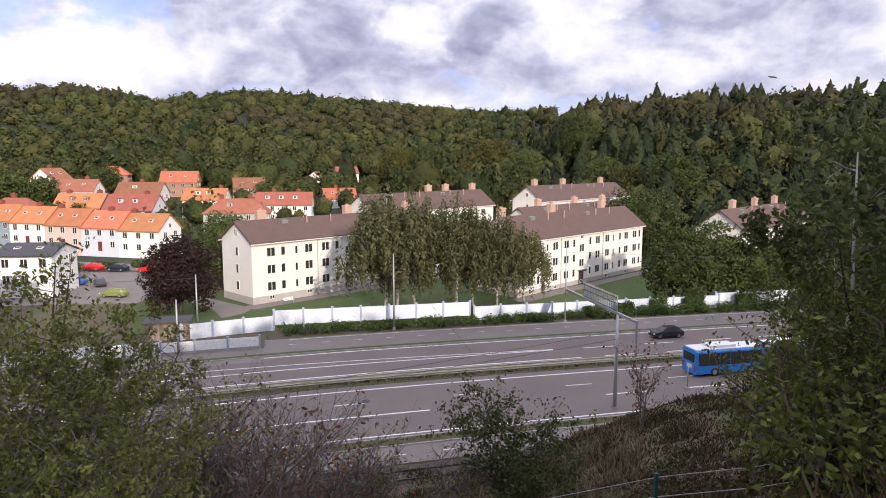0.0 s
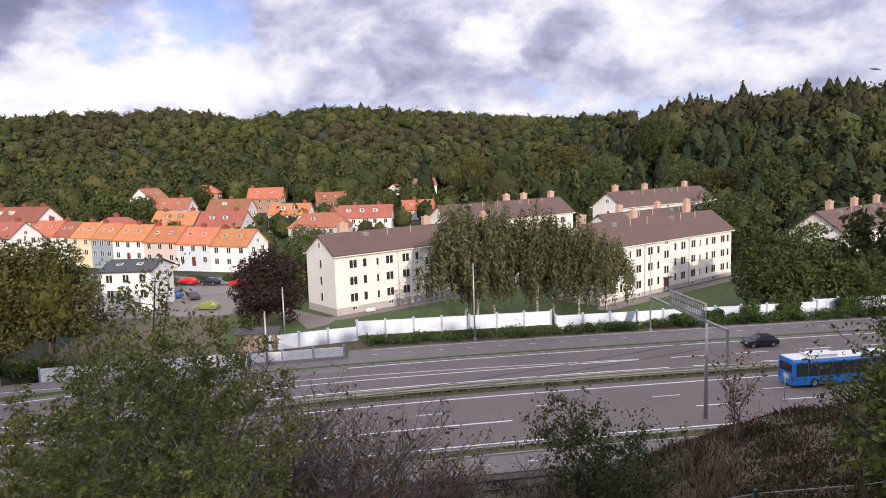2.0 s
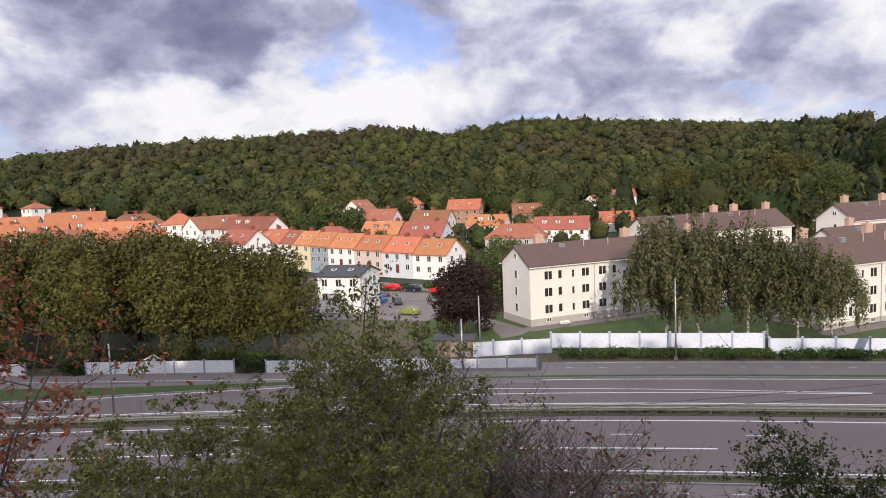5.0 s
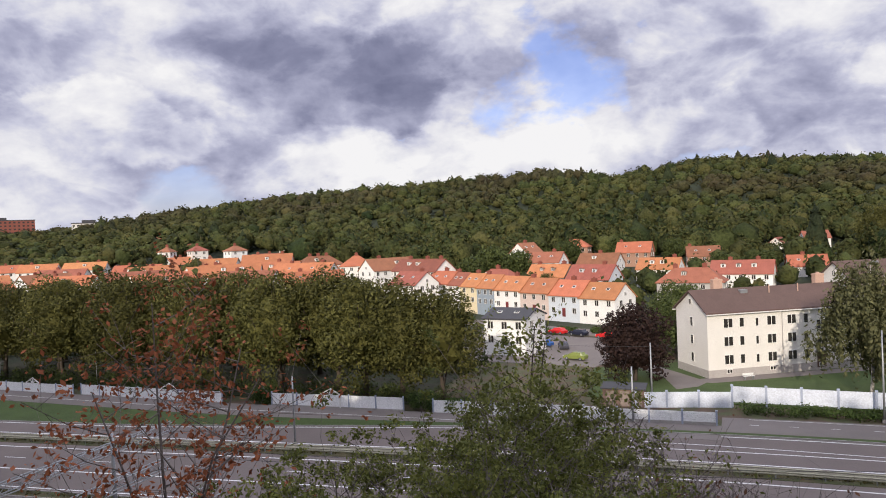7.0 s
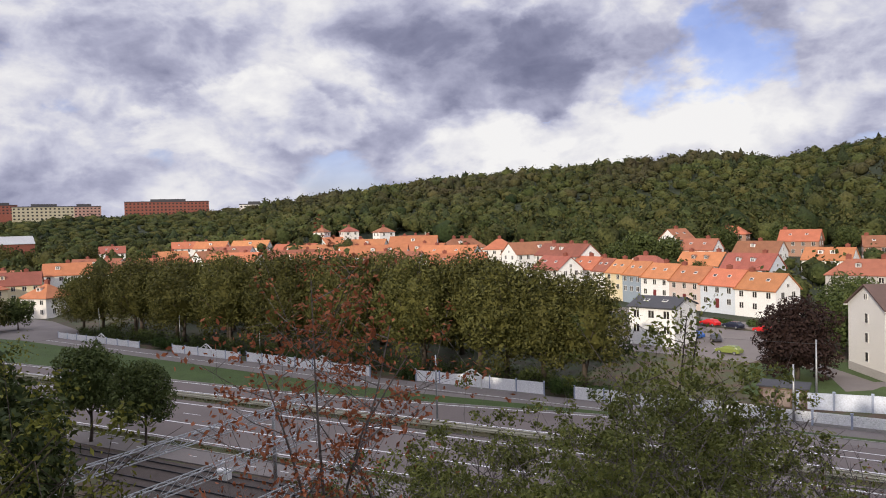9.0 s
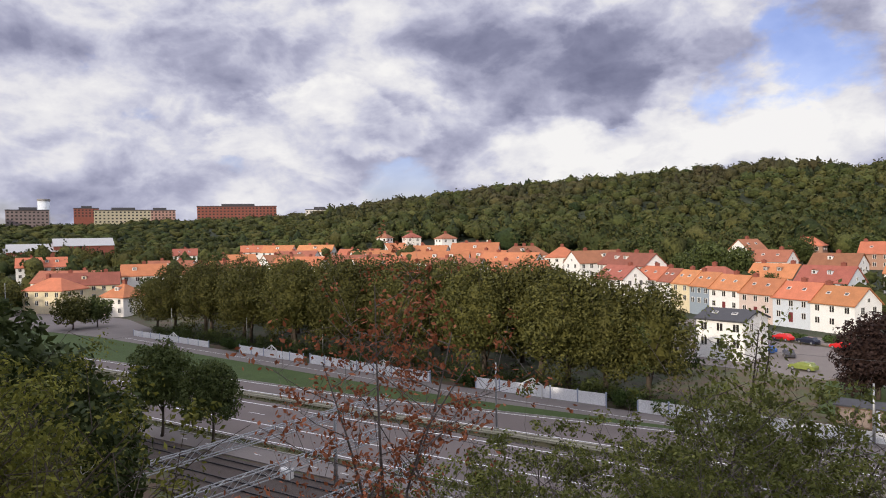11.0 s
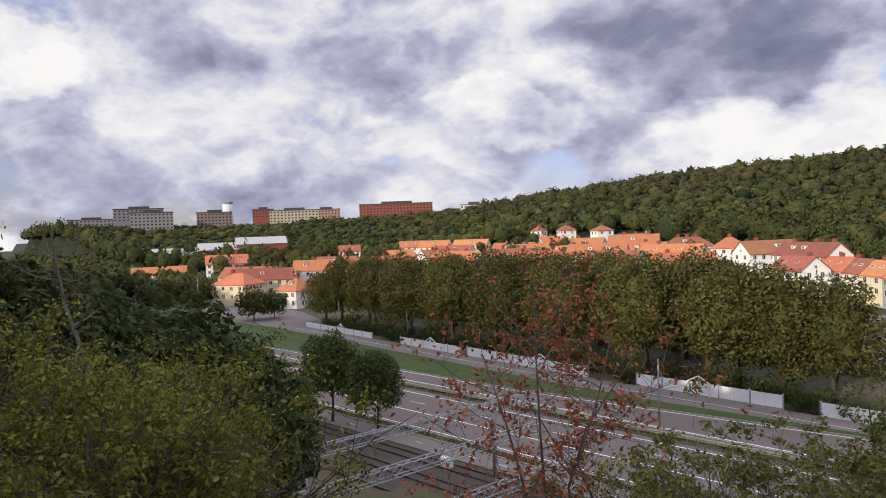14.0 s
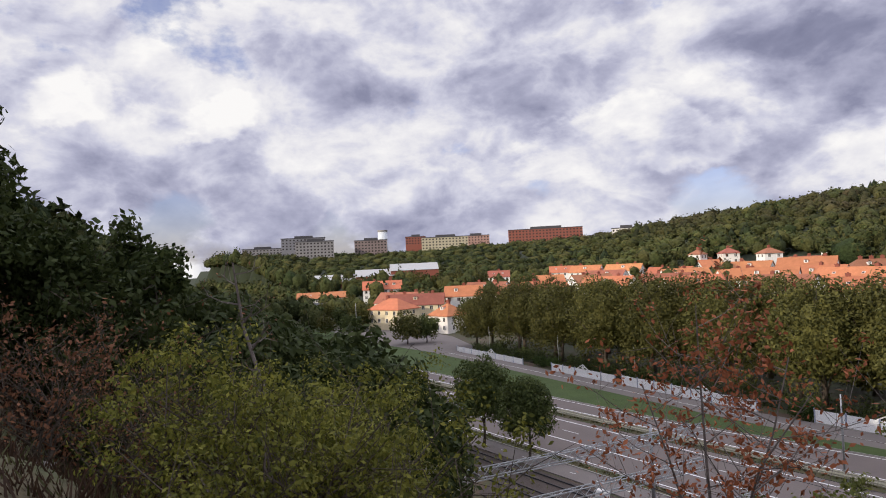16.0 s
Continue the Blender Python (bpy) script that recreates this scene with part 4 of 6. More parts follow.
def house(x, y, z, turn, L, D, eave, ridge, wall, roof, hip=False, chim=(0.5,), dorm=(), cols=0, rows=2, gables=True, name="house", extra="", group="houses in the valley", door=None):
    h = thing(name, pose(x, y, z, 0, 0, turn), f"{WNAME[wall]} {rows}-storey house with {'a hipped ' if hip else 'an ' if roof == 'o' else 'a '}{RNAME[roof]} roof{extra}", "house", group)
    walls(h, L, D, eave, ridge, WALLS[wall], hip=hip)
    (hip_roof(L, D, eave, ridge) if hip else gable_roof(L, D, eave, ridge)).ob("roof", ROOFS[roof], h)
    for q in chim:
        chimney(h, -L / 2 + q * L, 0.3, ridge - 1.0, ridge + 1.15, M_BRICK, 1.3, 0.8)
    if not hip and not dorm:
        slope_ = (ridge - eave) / (D / 2)
        for q in (0.27, 0.68):
            yy = -D * 0.24
            rl = Mesh().box(-0.5, -0.42, 0.0, 0.5, 0.42, 0.10).ob("roof_light", M_PAINT, h, "pale-framed roof window")
            rl.matrix_basis = pose(-L / 2 + q * L, yy, ridge + slope_ * yy + 0.24, math.degrees(math.atan(slope_)), 0, 0)
            Mesh().box(-0.4, -0.32, 0.09, 0.4, 0.32, 0.115).ob("pane", M_GLASS, rl)
    for q in dorm:
        dormer(h, -L / 2 + q * L, D, eave, ridge, 0.42, WALLS[wall], ROOFS[roof])
    cols = cols or max(2, int(L / 3.1))
    for i in range(rows):
        zz = eave - 1.95 - i * 2.75
        for c in range(cols):
            if door is not None and i == rows - 1 and c == door:
                Mesh().box(-L / 2 + L * (c + 0.5) / cols - 0.55, -D / 2 - 0.06, zz - 1.0, -L / 2 + L * (c + 0.5) / cols + 0.55, -D / 2 - 0.01, zz + 1.3).ob("door", tint("dark_red_door", (0.16, 0.03, 0.03), 0.6), h)
                continue
            window(h, "house", -L / 2 + L * (c + 0.5) / cols, -D / 2 - 0.03, zz)
        if gables:
            for yy in (-D * 0.22, D * 0.22):
                window(h, "house", L / 2 + 0.03, yy, zz, 90)
                window(h, "house", -L / 2 - 0.03, yy, zz, -90)
    if not hip:
        window(h, "attic", L / 2 + 0.03, 0, eave + 0.5, 90)
        window(h, "attic", -L / 2 - 0.03, 0, eave + 0.5, -90)
    return h


# the coloured terrace: one house a colour, wall to wall
tx, ty, tdir = -27.0, 169.5, 153.0
for i, (w, rf, L, cols, door) in enumerate((("w", "o", 11.0, 3, None), ("l", "o", 10.5, 3, 1), ("p", "o", 10.5, 3, 1), ("w", "o", 10.5, 3, 1), ("g", "o", 7.5, 3, None), ("y", "o", 7.5, 2, None), ("w", "r", 6.0, 2, None), ("w", "o", 11.0, 3, None))):
    off = sum((11.0, 10.5, 10.5, 10.5, 7.5, 7.5, 6.0, 11.0)[:i]) + L / 2
    u = Vector((math.cos(radians(tdir)), math.sin(radians(tdir))))
    house(tx + u.x * off, ty + u.y * off + 4.2, 0.6 + 0.035 * off, tdir - 180, L, 8.6, 5.9, 9.4, w, rf, chim=(0.5,) if i % 2 else (0.12,), cols=cols, door=door, gables=i in (0, 7), name="terraced_house", extra=" in a terrace", group="terraced houses", dorm=())
HOUSES = [
    # x, y, z, turn, L, D, eave, ridge, wall, roof, hip, chimneys, dormers
    (-60, 229, 2.9, -15, 14.5, 9, 6.0, 9.8, "n", "o", False, (0.2, 0.85), (0.35, 0.65)),
    (-66, 249, 6.9, -10, 12, 9, 6.0, 9.5, "w", "r", False, (0.7,), ()),
    (-44, 222, 2.4, -20, 15.5, 9, 6.0, 10.2, "l", "r", False, (0.75,), (0.3, 0.6)),
    (-48, 255, 5.6, -12, 15, 9, 6.0, 9.6, "w", "r", False, (0.5,), (0.4,)),
    (-26, 246, 3.3, -10, 14, 9, 6.5, 10.0, "w", "o", False, (0.85,), (0.35, 0.6)),
    (-14, 216, 1.9, -5, 18.5, 10, 5.5, 9.6, "s", "r", True, (0.25, 0.7), (0.4,)),
    (0, 242, 1.6, -8, 18.5, 9.5, 6.5, 10.4, "w", "r", False, (0.3, 0.75), (0.2, 0.45, 0.7)),
    (20, 264, 2.8, 5, 12, 9, 6.0, 9.5, "c", "o", False, (0.4,), ()),
    (-41, 295, 8.2, -5, 14, 9, 6.0, 10.0, "k", "o", False, (0.1,), ()),
    (-14, 285, 5.3, 8, 12, 9, 7.0, 10.5, "k", "r", False, (0.1,), ()),
    (-69, 310, 10.7, 0, 12, 9, 6.0, 9.5, "k", "o", True, (0.3,), ()),
    (29, 337, 11.6, 15, 10.5, 7, 5.0, 8.0, "w", "r", False, (0.5,), ()),
    (15, 341, 11.2, 70, 8, 6, 3.6, 6.0, "c", "r", False, (), ()),
    (-76, 254, 9.5, 70, 10, 8, 7.0, 10.5, "w", "r", False, (0.5,), ()),
    (-71, 207, 3.4, -22, 15, 9, 5.5, 9.4, "c", "r", True, (0.45,), (0.3,)),
    (-102, 216, 6.0, -26, 24, 9, 6.5, 10.2, "w", "r", False, (0.2, 0.6, 0.9), (0.3, 0.5)),
    (-93, 190, 3.3, -27, 13, 9, 6.5, 10.0, "w", "r", False, (0.8,), ()),
    (-150, 252, 7.3, -30, 13, 12, 6.0, 10.2, "c", "o", True, (0.5,), ()),
    (-169, 252, 7.9, -32, 19, 10, 6.0, 10.0, "w", "r", True, (0.3, 0.5, 0.7), (0.4,)),
    (-189, 243, 9.4, -36, 21, 10, 6.0, 10.0, "w", "o", False, (0.3, 0.8), (0.5,)),
    (-175, 203, 6.8, -38, 22, 10, 6.0, 10.0, "w", "o", False, (0.25,), (0.4, 0.7)),
    (-148, 212, 6.2, -34, 24, 10, 6.0, 10.0, "w", "o", False, (0.25, 0.8), ()),
    (-122, 228, 6.6, -30, 20, 10, 6.0, 10.0, "w", "r", False, (0.3,), (0.6,)),
    (-238, 280, 15.4, -40, 9.0, 8, 6.0, 8.6, "w", "r", True, (0.5,), ()),
    (-219, 301, 14.4, -36, 9, 8, 6.5, 7.4, "w", "d", True, (), ()),
    (-243, 88, 0.3, -28, 15, 12, 7.2, 11.0, "y", "o", True, (0.3,), ()),
    (-250, 100, 1.8, -62, 22, 10, 6.4, 10.2, "y", "r", False, (0.3, 0.8), (0.5,)),
    (-216, 98, -0.5, -18, 10, 10, 6.3, 10.2, "c", "o", True, (0.5,), (0.5,)),
    (-250, 121, 4.3, -60, 15, 10, 6.0, 9.8, "w", "o", False, (0.5,), (0.3,)),
    (-274, 105, 1.9, 30, 27, 10, 6.0, 10.0, "w", "r", False, (0.2, 0.7), ()),
    (-230, 138, 3.5, -50, 24, 10, 6.5, 10.4, "w", "r", False, (0.2, 0.7), ()),
    (-341, 118, 5.3, -70, 20, 11, 6.5, 10.5, "w", "o", False, (0.3, 0.7), (0.2, 0.4, 0.6, 0.8)),
    (-389, 98, 2.6, -75, 28, 11, 4.5, 7.5, "w", "o", False, (), ()),
    (-322, 82, 1.8, -72, 20, 10, 5.0, 5.8, "w", "d", True, (), ()),
    (-369, 203, 9.0, -60, 13, 8, 5.0, 8.5, "w", "r", False, (0.5,), ()),
    (-349, 235, 9.1, -58, 14, 9, 6.0, 9.5, "w", "o", False, (0.5,), ()),
    (-325, 236, 9.0, -55, 18, 9, 6.0, 9.6, "w", "o", False, (0.3,), (0.5,)),
    (-304, 246, 9.1, -52, 20, 10, 6.0, 9.5, "w", "o", False, (0.3, 0.8), (0.5,)),
    (-266, 244, 6.9, -48, 23, 10, 6.0, 9.6, "c", "o", False, (0.3,), (0.4, 0.7)),
    (-264, 275, 9.5, -44, 24, 10, 6.0, 9.6, "w", "o", False, (0.3, 0.6), (0.5,)),
    (-204, 222, 6.1, -43, 17, 10, 6.0, 9.6, "w", "o", False, (0.5,), (0.3, 0.7)),
    (-197, 222, 6.0, 40, 12, 9, 6.0, 9.8, "w", "r", False, (0.5,), ()),
    (-215, 278, 9.6, -38, 17, 10, 6.0, 9.6, "w", "r", False, (0.5,), (0.5,)),
    (-225, 250, 8.5, -40, 22, 10, 6.0, 9.6, "c", "o", False, (0.4,), (0.6,)),
    (-290, 222, 6.5, -52, 22, 10, 6.0, 9.6, "w", "r", False, (0.4,), (0.6,)),
    (-158, 192, 4.8, 38, 22, 10, 6.0, 10.0, "w", "r", False, (0.3,), (0.5,)),
    (-196, 190, 4.5, 44, 24, 10, 6.0, 10.2, "w", "o", False, (0.3, 0.7), (0.5,)),
    (-224, 205, 5.0, 47, 24, 10, 6.0, 10.0, "c", "r", False, (0.3, 0.7), (0.5,)),
    (-246, 190, 4.5, 52, 24, 10, 6.0, 10.0, "w", "o", False, (0.3, 0.7), (0.5,)),
    (-272, 200, 5.0, 54, 22, 10, 6.0, 10.0, "w", "r", False, (0.3, 0.7), (0.5,)),
    (-300, 190, 5.0, 57, 22, 10, 6.0, 10.0, "w", "o", False, (0.3, 0.7), ()),
    (-252, 160, 3.8, 58, 22, 10, 6.0, 10.2, "w", "o", False, (0.3, 0.7), ()),
    (-285, 150, 3.8, 62, 22, 10, 6.0, 10.0, "w", "r", False, (0.3, 0.7), (0.5,)),
    (-130, 190, 4.4, 33, 20, 10, 6.0, 9.8, "w", "o", False, (0.3,), ()),
    (-240, 228, 6.0, 46, 22, 10, 6.0, 10.2, "w", "o", False, (0.5,), ()),
    (-172, 228, 6.5, 37, 20, 10, 6.0, 10.0, "w", "o", False, (0.5,), (0.4,)),
    (-274, 270, 16.6, -45, 6.5, 7, 5.6, 8.2, "w", "r", True, (0.5,), ()),
    (-263, 280, 16.6, -43, 8.5, 8, 5.6, 8.2, "c", "r", True, (0.5,), ()),
]
for x, y, z, turn, L, D, e, r, w, rf, hip, ch, do in HOUSES:
    house(x, y, z, turn if x > -115 else abs(turn) + (34 * math.sin(x * 1.7 + y) if x > -330 and y > 130 else 0), L, D, e, r, w, rf, hip, ch, do)
# the flat-roofed white house by the car park
house(-42.2, 131, -0.2, -8, 9.0, 9.5, 7.4, 8.9, "w", "d", False, (), (), cols=3, name="white_house", extra=" beside the car park")

# ---- the far town ----
FAR_WIN = Mesh().box(-0.9, -0.06, 0, 0.9, 0.02, 1.5).data("far_window", M_GLASS)


def tower(x, y, z, turn, L, D, H, mat, label, storeys, cols, band=True):
    h = thing("far_building", pose(x, y, z, 0, 0, turn), label, "building", "buildings on the skyline")
    Mesh().box(-L / 2, -D / 2, -15, L / 2, D / 2, H).ob("wall", mat, h)
    Mesh().box(-L / 2 - 0.4, -D / 2 - 0.4, H, L / 2 + 0.4, D / 2 + 0.4, H + 0.8).box(-L * 0.2, -D * 0.25, H + 0.8, L * 0.22, D * 0.25, H + 3.2).ob("roof", M_ROOF_DARK, h)
    for i in range(storeys):
        for c in range(cols):
            hang("window", FAR_WIN, h, m=pose(-L / 2 + L * (c + 0.5) / cols, -D / 2 - 0.02, H - 2.6 - i * 3.3))
    return h


GREYW = tint("grey_facade", (0.25, 0.24, 0.24))
tower(-673, 434, 34, 57, 84, 18, 24, M_BRICK, "long red brick hospital block with rows of windows", 5, 22)
tower(-729, 332, 38, 65, 54, 16, 16, tint("sand_facade", (0.42, 0.38, 0.27)), "long sand-coloured block on the skyline", 4, 14)
tower(-760, 388, 38, 63, 34, 16, 18, tint("pink_brick_facade", (0.36, 0.22, 0.18)), "pinkish brick block on the skyline", 4, 9)
tower(-729, 178, 28, 76, 40, 20, 25, GREYW, "grey institutional block with long window bands", 5, 11)
tower(-800, 182, 29, 77, 50, 20, 31, tint("dark_grey_facade", (0.20, 0.20, 0.22)), "dark grey flat-roofed block on the skyline", 4, 12)
tower(-741, 245, 32, 72, 36, 18, 21, tint("brown_facade", (0.22, 0.17, 0.16)), "brown-grey office block on the skyline", 5, 10)
c = thing("round_tower", pose(-850, 298, 39.8), "round pale blue-grey water tower on the skyline", "tower")
Mesh().tube([(0, 0, -10), (0, 0, 29)], [6.2, 6.2], 18).ob("shaft", WALLS["l"], c, smooth=True)
Mesh().tube([(0, 0, 29), (0, 0, 31)], [6.7, 6.7], 18).ob("rim", GREYW, c)
tower(-835, 338, 45, 68, 26, 14, 15, M_BRICK, "low brick block on the skyline", 3, 7)
tower(-543, 444, 38, 51, 27, 12, 12, WALLS["c"], "pale block of flats above the woods", 3, 8)
tower(-522, 498, 39.5, 46, 40, 12, 12, WALLS["p"], "long pinkish block of flats above the woods", 3, 11)
tower(-516, 532, 43, 44, 18, 12, 12, WALLS["c"], "cream block of flats above the woods", 3, 5)
tower(-890, 150, 40, 80, 50, 18, 12, GREYW, "low grey block far on the skyline", 3, 12)
SHEET = tint("pale_sheet_roof", (0.38, 0.385, 0.40))
for x, y, z, L in ((-480, 138, 18.8, 42), (-473, 162, 21.4, 34), (-466, 186, 24.6, 34)):
    top, z = z, min(gz(x, y), z - 8)
    top -= z
    h = thing("warehouse", pose(x, y, z, 0, 0, 72), "long low hall with a pale sheet-metal roof", "hall", "pale-roofed halls")
    walls(h, L, 22, top - 4.6, top, M_BRICK)
    gable_roof(L, 22, top - 4.6, top).ob("roof", SHEET, h, "pale grey metal roof")

# ---- road markings ----
def paint(v0, x0, x1, w=0.16, dash=0.0, gap=0.0, z=0.006, follow=bend, v1=None, label="worn white painted road line"):
    """A solid or broken line at the offset v0 (to v1) from the road's curve; one mesh."""
    V, F = [], []
    x = x0
    while x < x1:
        e = min(x1, x + (dash or (x1 - x0)))
        xs = np.linspace(x, e, max(2, int((e - x) / 4) + 2))
        off = v0 if v1 is None else v0 + (v1 - v0) * (xs - x0) / (x1 - x0)
        yy = follow(xs) + off
        n = len(V)
        for a, b in zip(xs, yy):
            V += [(a, b - w / 2, z), (a, b + w / 2, z)]
        F += [(n + 2 * i, n + 2 * i + 2, n + 2 * i + 3, n + 2 * i + 1) for i in range(len(xs) - 1)]
        x = e + gap
        if not dash:
            break
    return tagged(new("road_line", raw_mesh("road_line", V, F, M_LINE)), label, "road line", kind="structure")


paint(56.7, -250, 300, 0.2)
paint(61.6, -250, 12.8, 0.22)
paint(61.6, 31, 300, 0.2, 4.5, 4.5)
paint(65.0, -248, 300, 0.13, 3.0, 9.0)
paint(68.8, -250, 300, 0.22)
paint(74.2, -250, 34, 0.22)
paint(74.2, 37, 300, 0.2, 4.2, 4.2)
paint(78.0, 36, 300, 0.2, 4.2, 4.2)
paint(77.9, -30, 32, 0.2, v1=77.95)
paint(81.0, -30, 32, 0.16, v1=78.2)
paint(83.3, -28, 300, 0.2)
paint(78.6, -75, -28, 0.2, v1=83.3)
paint(78.6, -250, -75, 0.2)
paint(88.6, 0, 250, 0.1, 1.0, 3.2, z=0.016)
paint(91.0, 0, 250, 0.1, z=0.016)
paint(-3.8, -230, -6, 0.12, z=0.021, follow=fence_y)
paint(52.6, -200, 200, 0.1, 1.0, 3.0, z=0.026)
strip("kerb", M_CONC, -250, 300, 54.2, 54.35, 0.13, "low concrete kerb", "kerb", thick=0.3)
strip("kerb", M_CONC, -250, 300, 55.85, 56.0, 0.1, "low concrete kerb", "kerb", thick=0.3)
strip("kerb", M_CONC, -250, 300, far_edge, lambda x: far_edge(x) + 0.15, 0.1, "low concrete kerb", "kerb", thick=0.3)
mh = Mesh().tube([(0, 0, -0.05), (0, 0, 0.012)], [0.42, 0.42], 16).ob("manhole_cover", M_DARKSTEEL)
mh.location = (7.2, float(bend(7.2)) + 65.5, 0)
tagged(mh, "dark cast-iron manhole cover in the asphalt", "manhole cover")
# rails
for v in (44.2, 45.64, 48.2, 49.64):
    xs = np.linspace(-250, 250, 126)
    r = Mesh()
    for a, b in zip(xs[:-1], xs[1:]):
        ya, yb = float(bend(a)) + v, float(bend(b)) + v
        r.add([(a, ya - .035, 0), (b, yb - .035, 0), (b, yb + .035, 0), (a, ya + .035, 0), (a, ya - .035, .13), (b, yb - .035, .13), (b, yb + .035, .13), (a, ya + .035, .13)], [(4, 5, 6, 7), (0, 4, 7, 3), (1, 2, 6, 5), (0, 1, 5, 4), (3, 7, 6, 2)])
    tagged(r.ob("rail", M_DARKSTEEL), "worn steel rail on dark ballast", "rail", "rails", "structure")

# ---- crash barriers ----
GPOST = Mesh().box(-0.06, -0.05, -0.1, 0.06, 0.05, 0.66).data("barrier_post", M_STEEL)
M_RAIL = material("lichened_zinc", (0.42, 0.40, 0.30), 0.6, 0.2, 0.8, 10.0, 0.1, metal=0.3)


def barrier(v, x0, x1, label):
    b = thing("crash_barrier", pose(0, 0, 0), label, "crash barrier", "crash barriers")
    xs = np.linspace(x0, x1, int((x1 - x0) / 4))
    for z in (0.42, 0.62):
        r = Mesh()
        prof = [(-0.05, z - 0.08), (-0.11, z - 0.03), (-0.11, z + 0.03), (-0.05, z + 0.08), (-0.03, z + 0.08), (-0.03, z - 0.08)]
        n = len(prof)
        for x in xs:
            y = float(bend(x)) + v
            r.v += [(x, y + p, q) for p, q in prof]
        r.f += [(i * n + k, i * n + (k + 1) % n, (i + 1) * n + (k + 1) % n, (i + 1) * n + k) for i in range(len(xs) - 1) for k in range(n)]
        r.ob("rail", M_RAIL, b)
    for x in xs:
        hang("post", GPOST, b, m=pose(x, float(bend(x)) + v, 0))


barrier(70.75, -200, 200, "zinc crash barrier along the overgrown median")
barrier(71.7, -200, 200, "second zinc crash barrier along the median")
rngm = np.random.default_rng(3)
xs = rngm.uniform(-140, 130, 5200)
v, f = leaf_cards(rngm, np.stack([xs, bend(xs) + rngm.choice([70.9, 71.2, 71.6, 55.1, 55.3], len(xs)), np.full(len(xs), 0.12), np.full(len(xs), 0.5), np.full(len(xs), 0.22), np.full(len(xs), 0.2)], -1), 9000, 0.16)
tagged(new("weeds", raw_mesh("weeds", v, f, L_WEEDS)), "green and dry weeds along the kerbs and barriers", "weeds", kind="stuff")

# ---- noise fence ----
PAN = 4.0
P_PANEL = Mesh().box(-PAN / 2 + 0.12, -0.04, 0.35, PAN / 2 - 0.12, 0.04, 2.3).box(-PAN / 2 + 0.12, -0.06, 2.3, PAN / 2 - 0.12, 0.06, 2.38).data("fence_panel", M_FENCE)
P_LOW = Mesh()
for i in range(5):
    P_LOW.box(-PAN / 2 + 0.12, -0.04, 0.36 + i * 0.24, PAN / 2 - 0.12, 0.04, 0.36 + i * 0.24 + 0.21)
P_LOW = P_LOW.data("fence_boards", M_FENCE_W)
P_WHITE = Mesh().box(-PAN / 2 + 0.12, -0.04, 0.35, PAN / 2 - 0.12, 0.04, 2.3).box(-PAN / 2 + 0.12, -0.06, 2.3, PAN / 2 - 0.12, 0.06, 2.38).data("white_panel", M_FENCE_W)
P_FOOT = Mesh().box(-PAN / 2, -0.09, -0.3, PAN / 2, 0.09, 0.34).data("fence_foot", M_CONC)
P_POST = Mesh().box(-0.13, -0.13, -0.3, 0.13, 0.13, 2.45).box(-0.17, -0.17, 2.45, 0.17, 0.17, 2.53).prism([(-0.17, 2.53), (0.17, 2.53), (0, 2.66)], -0.16, 0.16).data("fence_post", M_POST)
P_POSTL = Mesh().box(-0.11, -0.11, -0.3, 0.11, 0.11, 1.7).box(-0.15, -0.15, 1.7, 0.15, 0.15, 1.78).data("fence_post_low", M_POST)


def fence_run(pts, label, low=False, foot=True, z=0.0, first=True):
    """Panels between successive points, a post at each."""
    tall, slim = (0.8, 0.6) if pts[0][0] < -14 else (1.0, 1.0)
    fe = thing("noise_fence", pose(0, 0, 0), label, "fence", "noise fences")
    for i, (a, b) in enumerate(zip(pts[:-1], pts[1:])):
        d = math.hypot(b[0] - a[0], b[1] - a[1])
        m = pose((a[0] + b[0]) / 2, (a[1] + b[1]) / 2, z, 0, 0, math.degrees(math.atan2(b[1] - a[1], b[0] - a[0]))) @ Matrix.Diagonal((d / PAN, 1, tall, 1))
        hang("panel", P_LOW if low else P_WHITE if a[0] < -14 else P_PANEL, fe, m=m)
        if foot:
            hang("footing", P_FOOT, fe, "grey concrete footing", m=m)
    for p in pts if first else pts[1:]:
        hang("post", P_POSTL if low else P_POST, fe, m=pose(p[0], p[1], z) @ Matrix.Diagonal((slim, slim, tall, 1)))
    return fe


fence_run([(-1.9 + 4.0 * i, 95.6) for i in range(8)], "grey-white panelled noise fence behind a green hedge", z=0.25, foot=False)
fence_run([(26.6 + 4.05 * i, 95.0) for i in range(11)], "grey-white panelled noise fence with blue-grey posts", z=-0.35, foot=False)
fence_run([(67.4 + 4.05 * i, 96.4) for i in range(14)], "pale noise fence half hidden by bushes", z=-0.3, foot=False)
fence_run([(-1.9, 95.4), (-5.9, 94.6), (-9.8, 93.6), (-13.6, 92.6)], "stepped lower run of the pale fence", z=-0.45, foot=False)
fence_run([(-3.5 - 3.8 * i, float(fence_y(-3.5 - 3.8 * i)) - 0.6) for i in range(4)], "low white boarded fence beside the lane", low=True)
fence_run([(-14.9 - 4.0 * i, float(fence_y(-14.9 - 4.0 * i)) - 0.6) for i in range(7)], "white fence partly hidden by trees", z=-0.25)
fence_run([(-43.2 - 4.14 * i, float(fence_y(-43.2 - 4.14 * i)) - 0.6) for i in range(6)], "white panelled fence with a gabled gateway", z=-0.1)
fence_run([(-72.5 - 4.1 * i, float(fence_y(-72.5 - 4.1 * i)) - 0.6) for i in range(8)], "white panelled fence stained by climbing plants", z=-0.2)
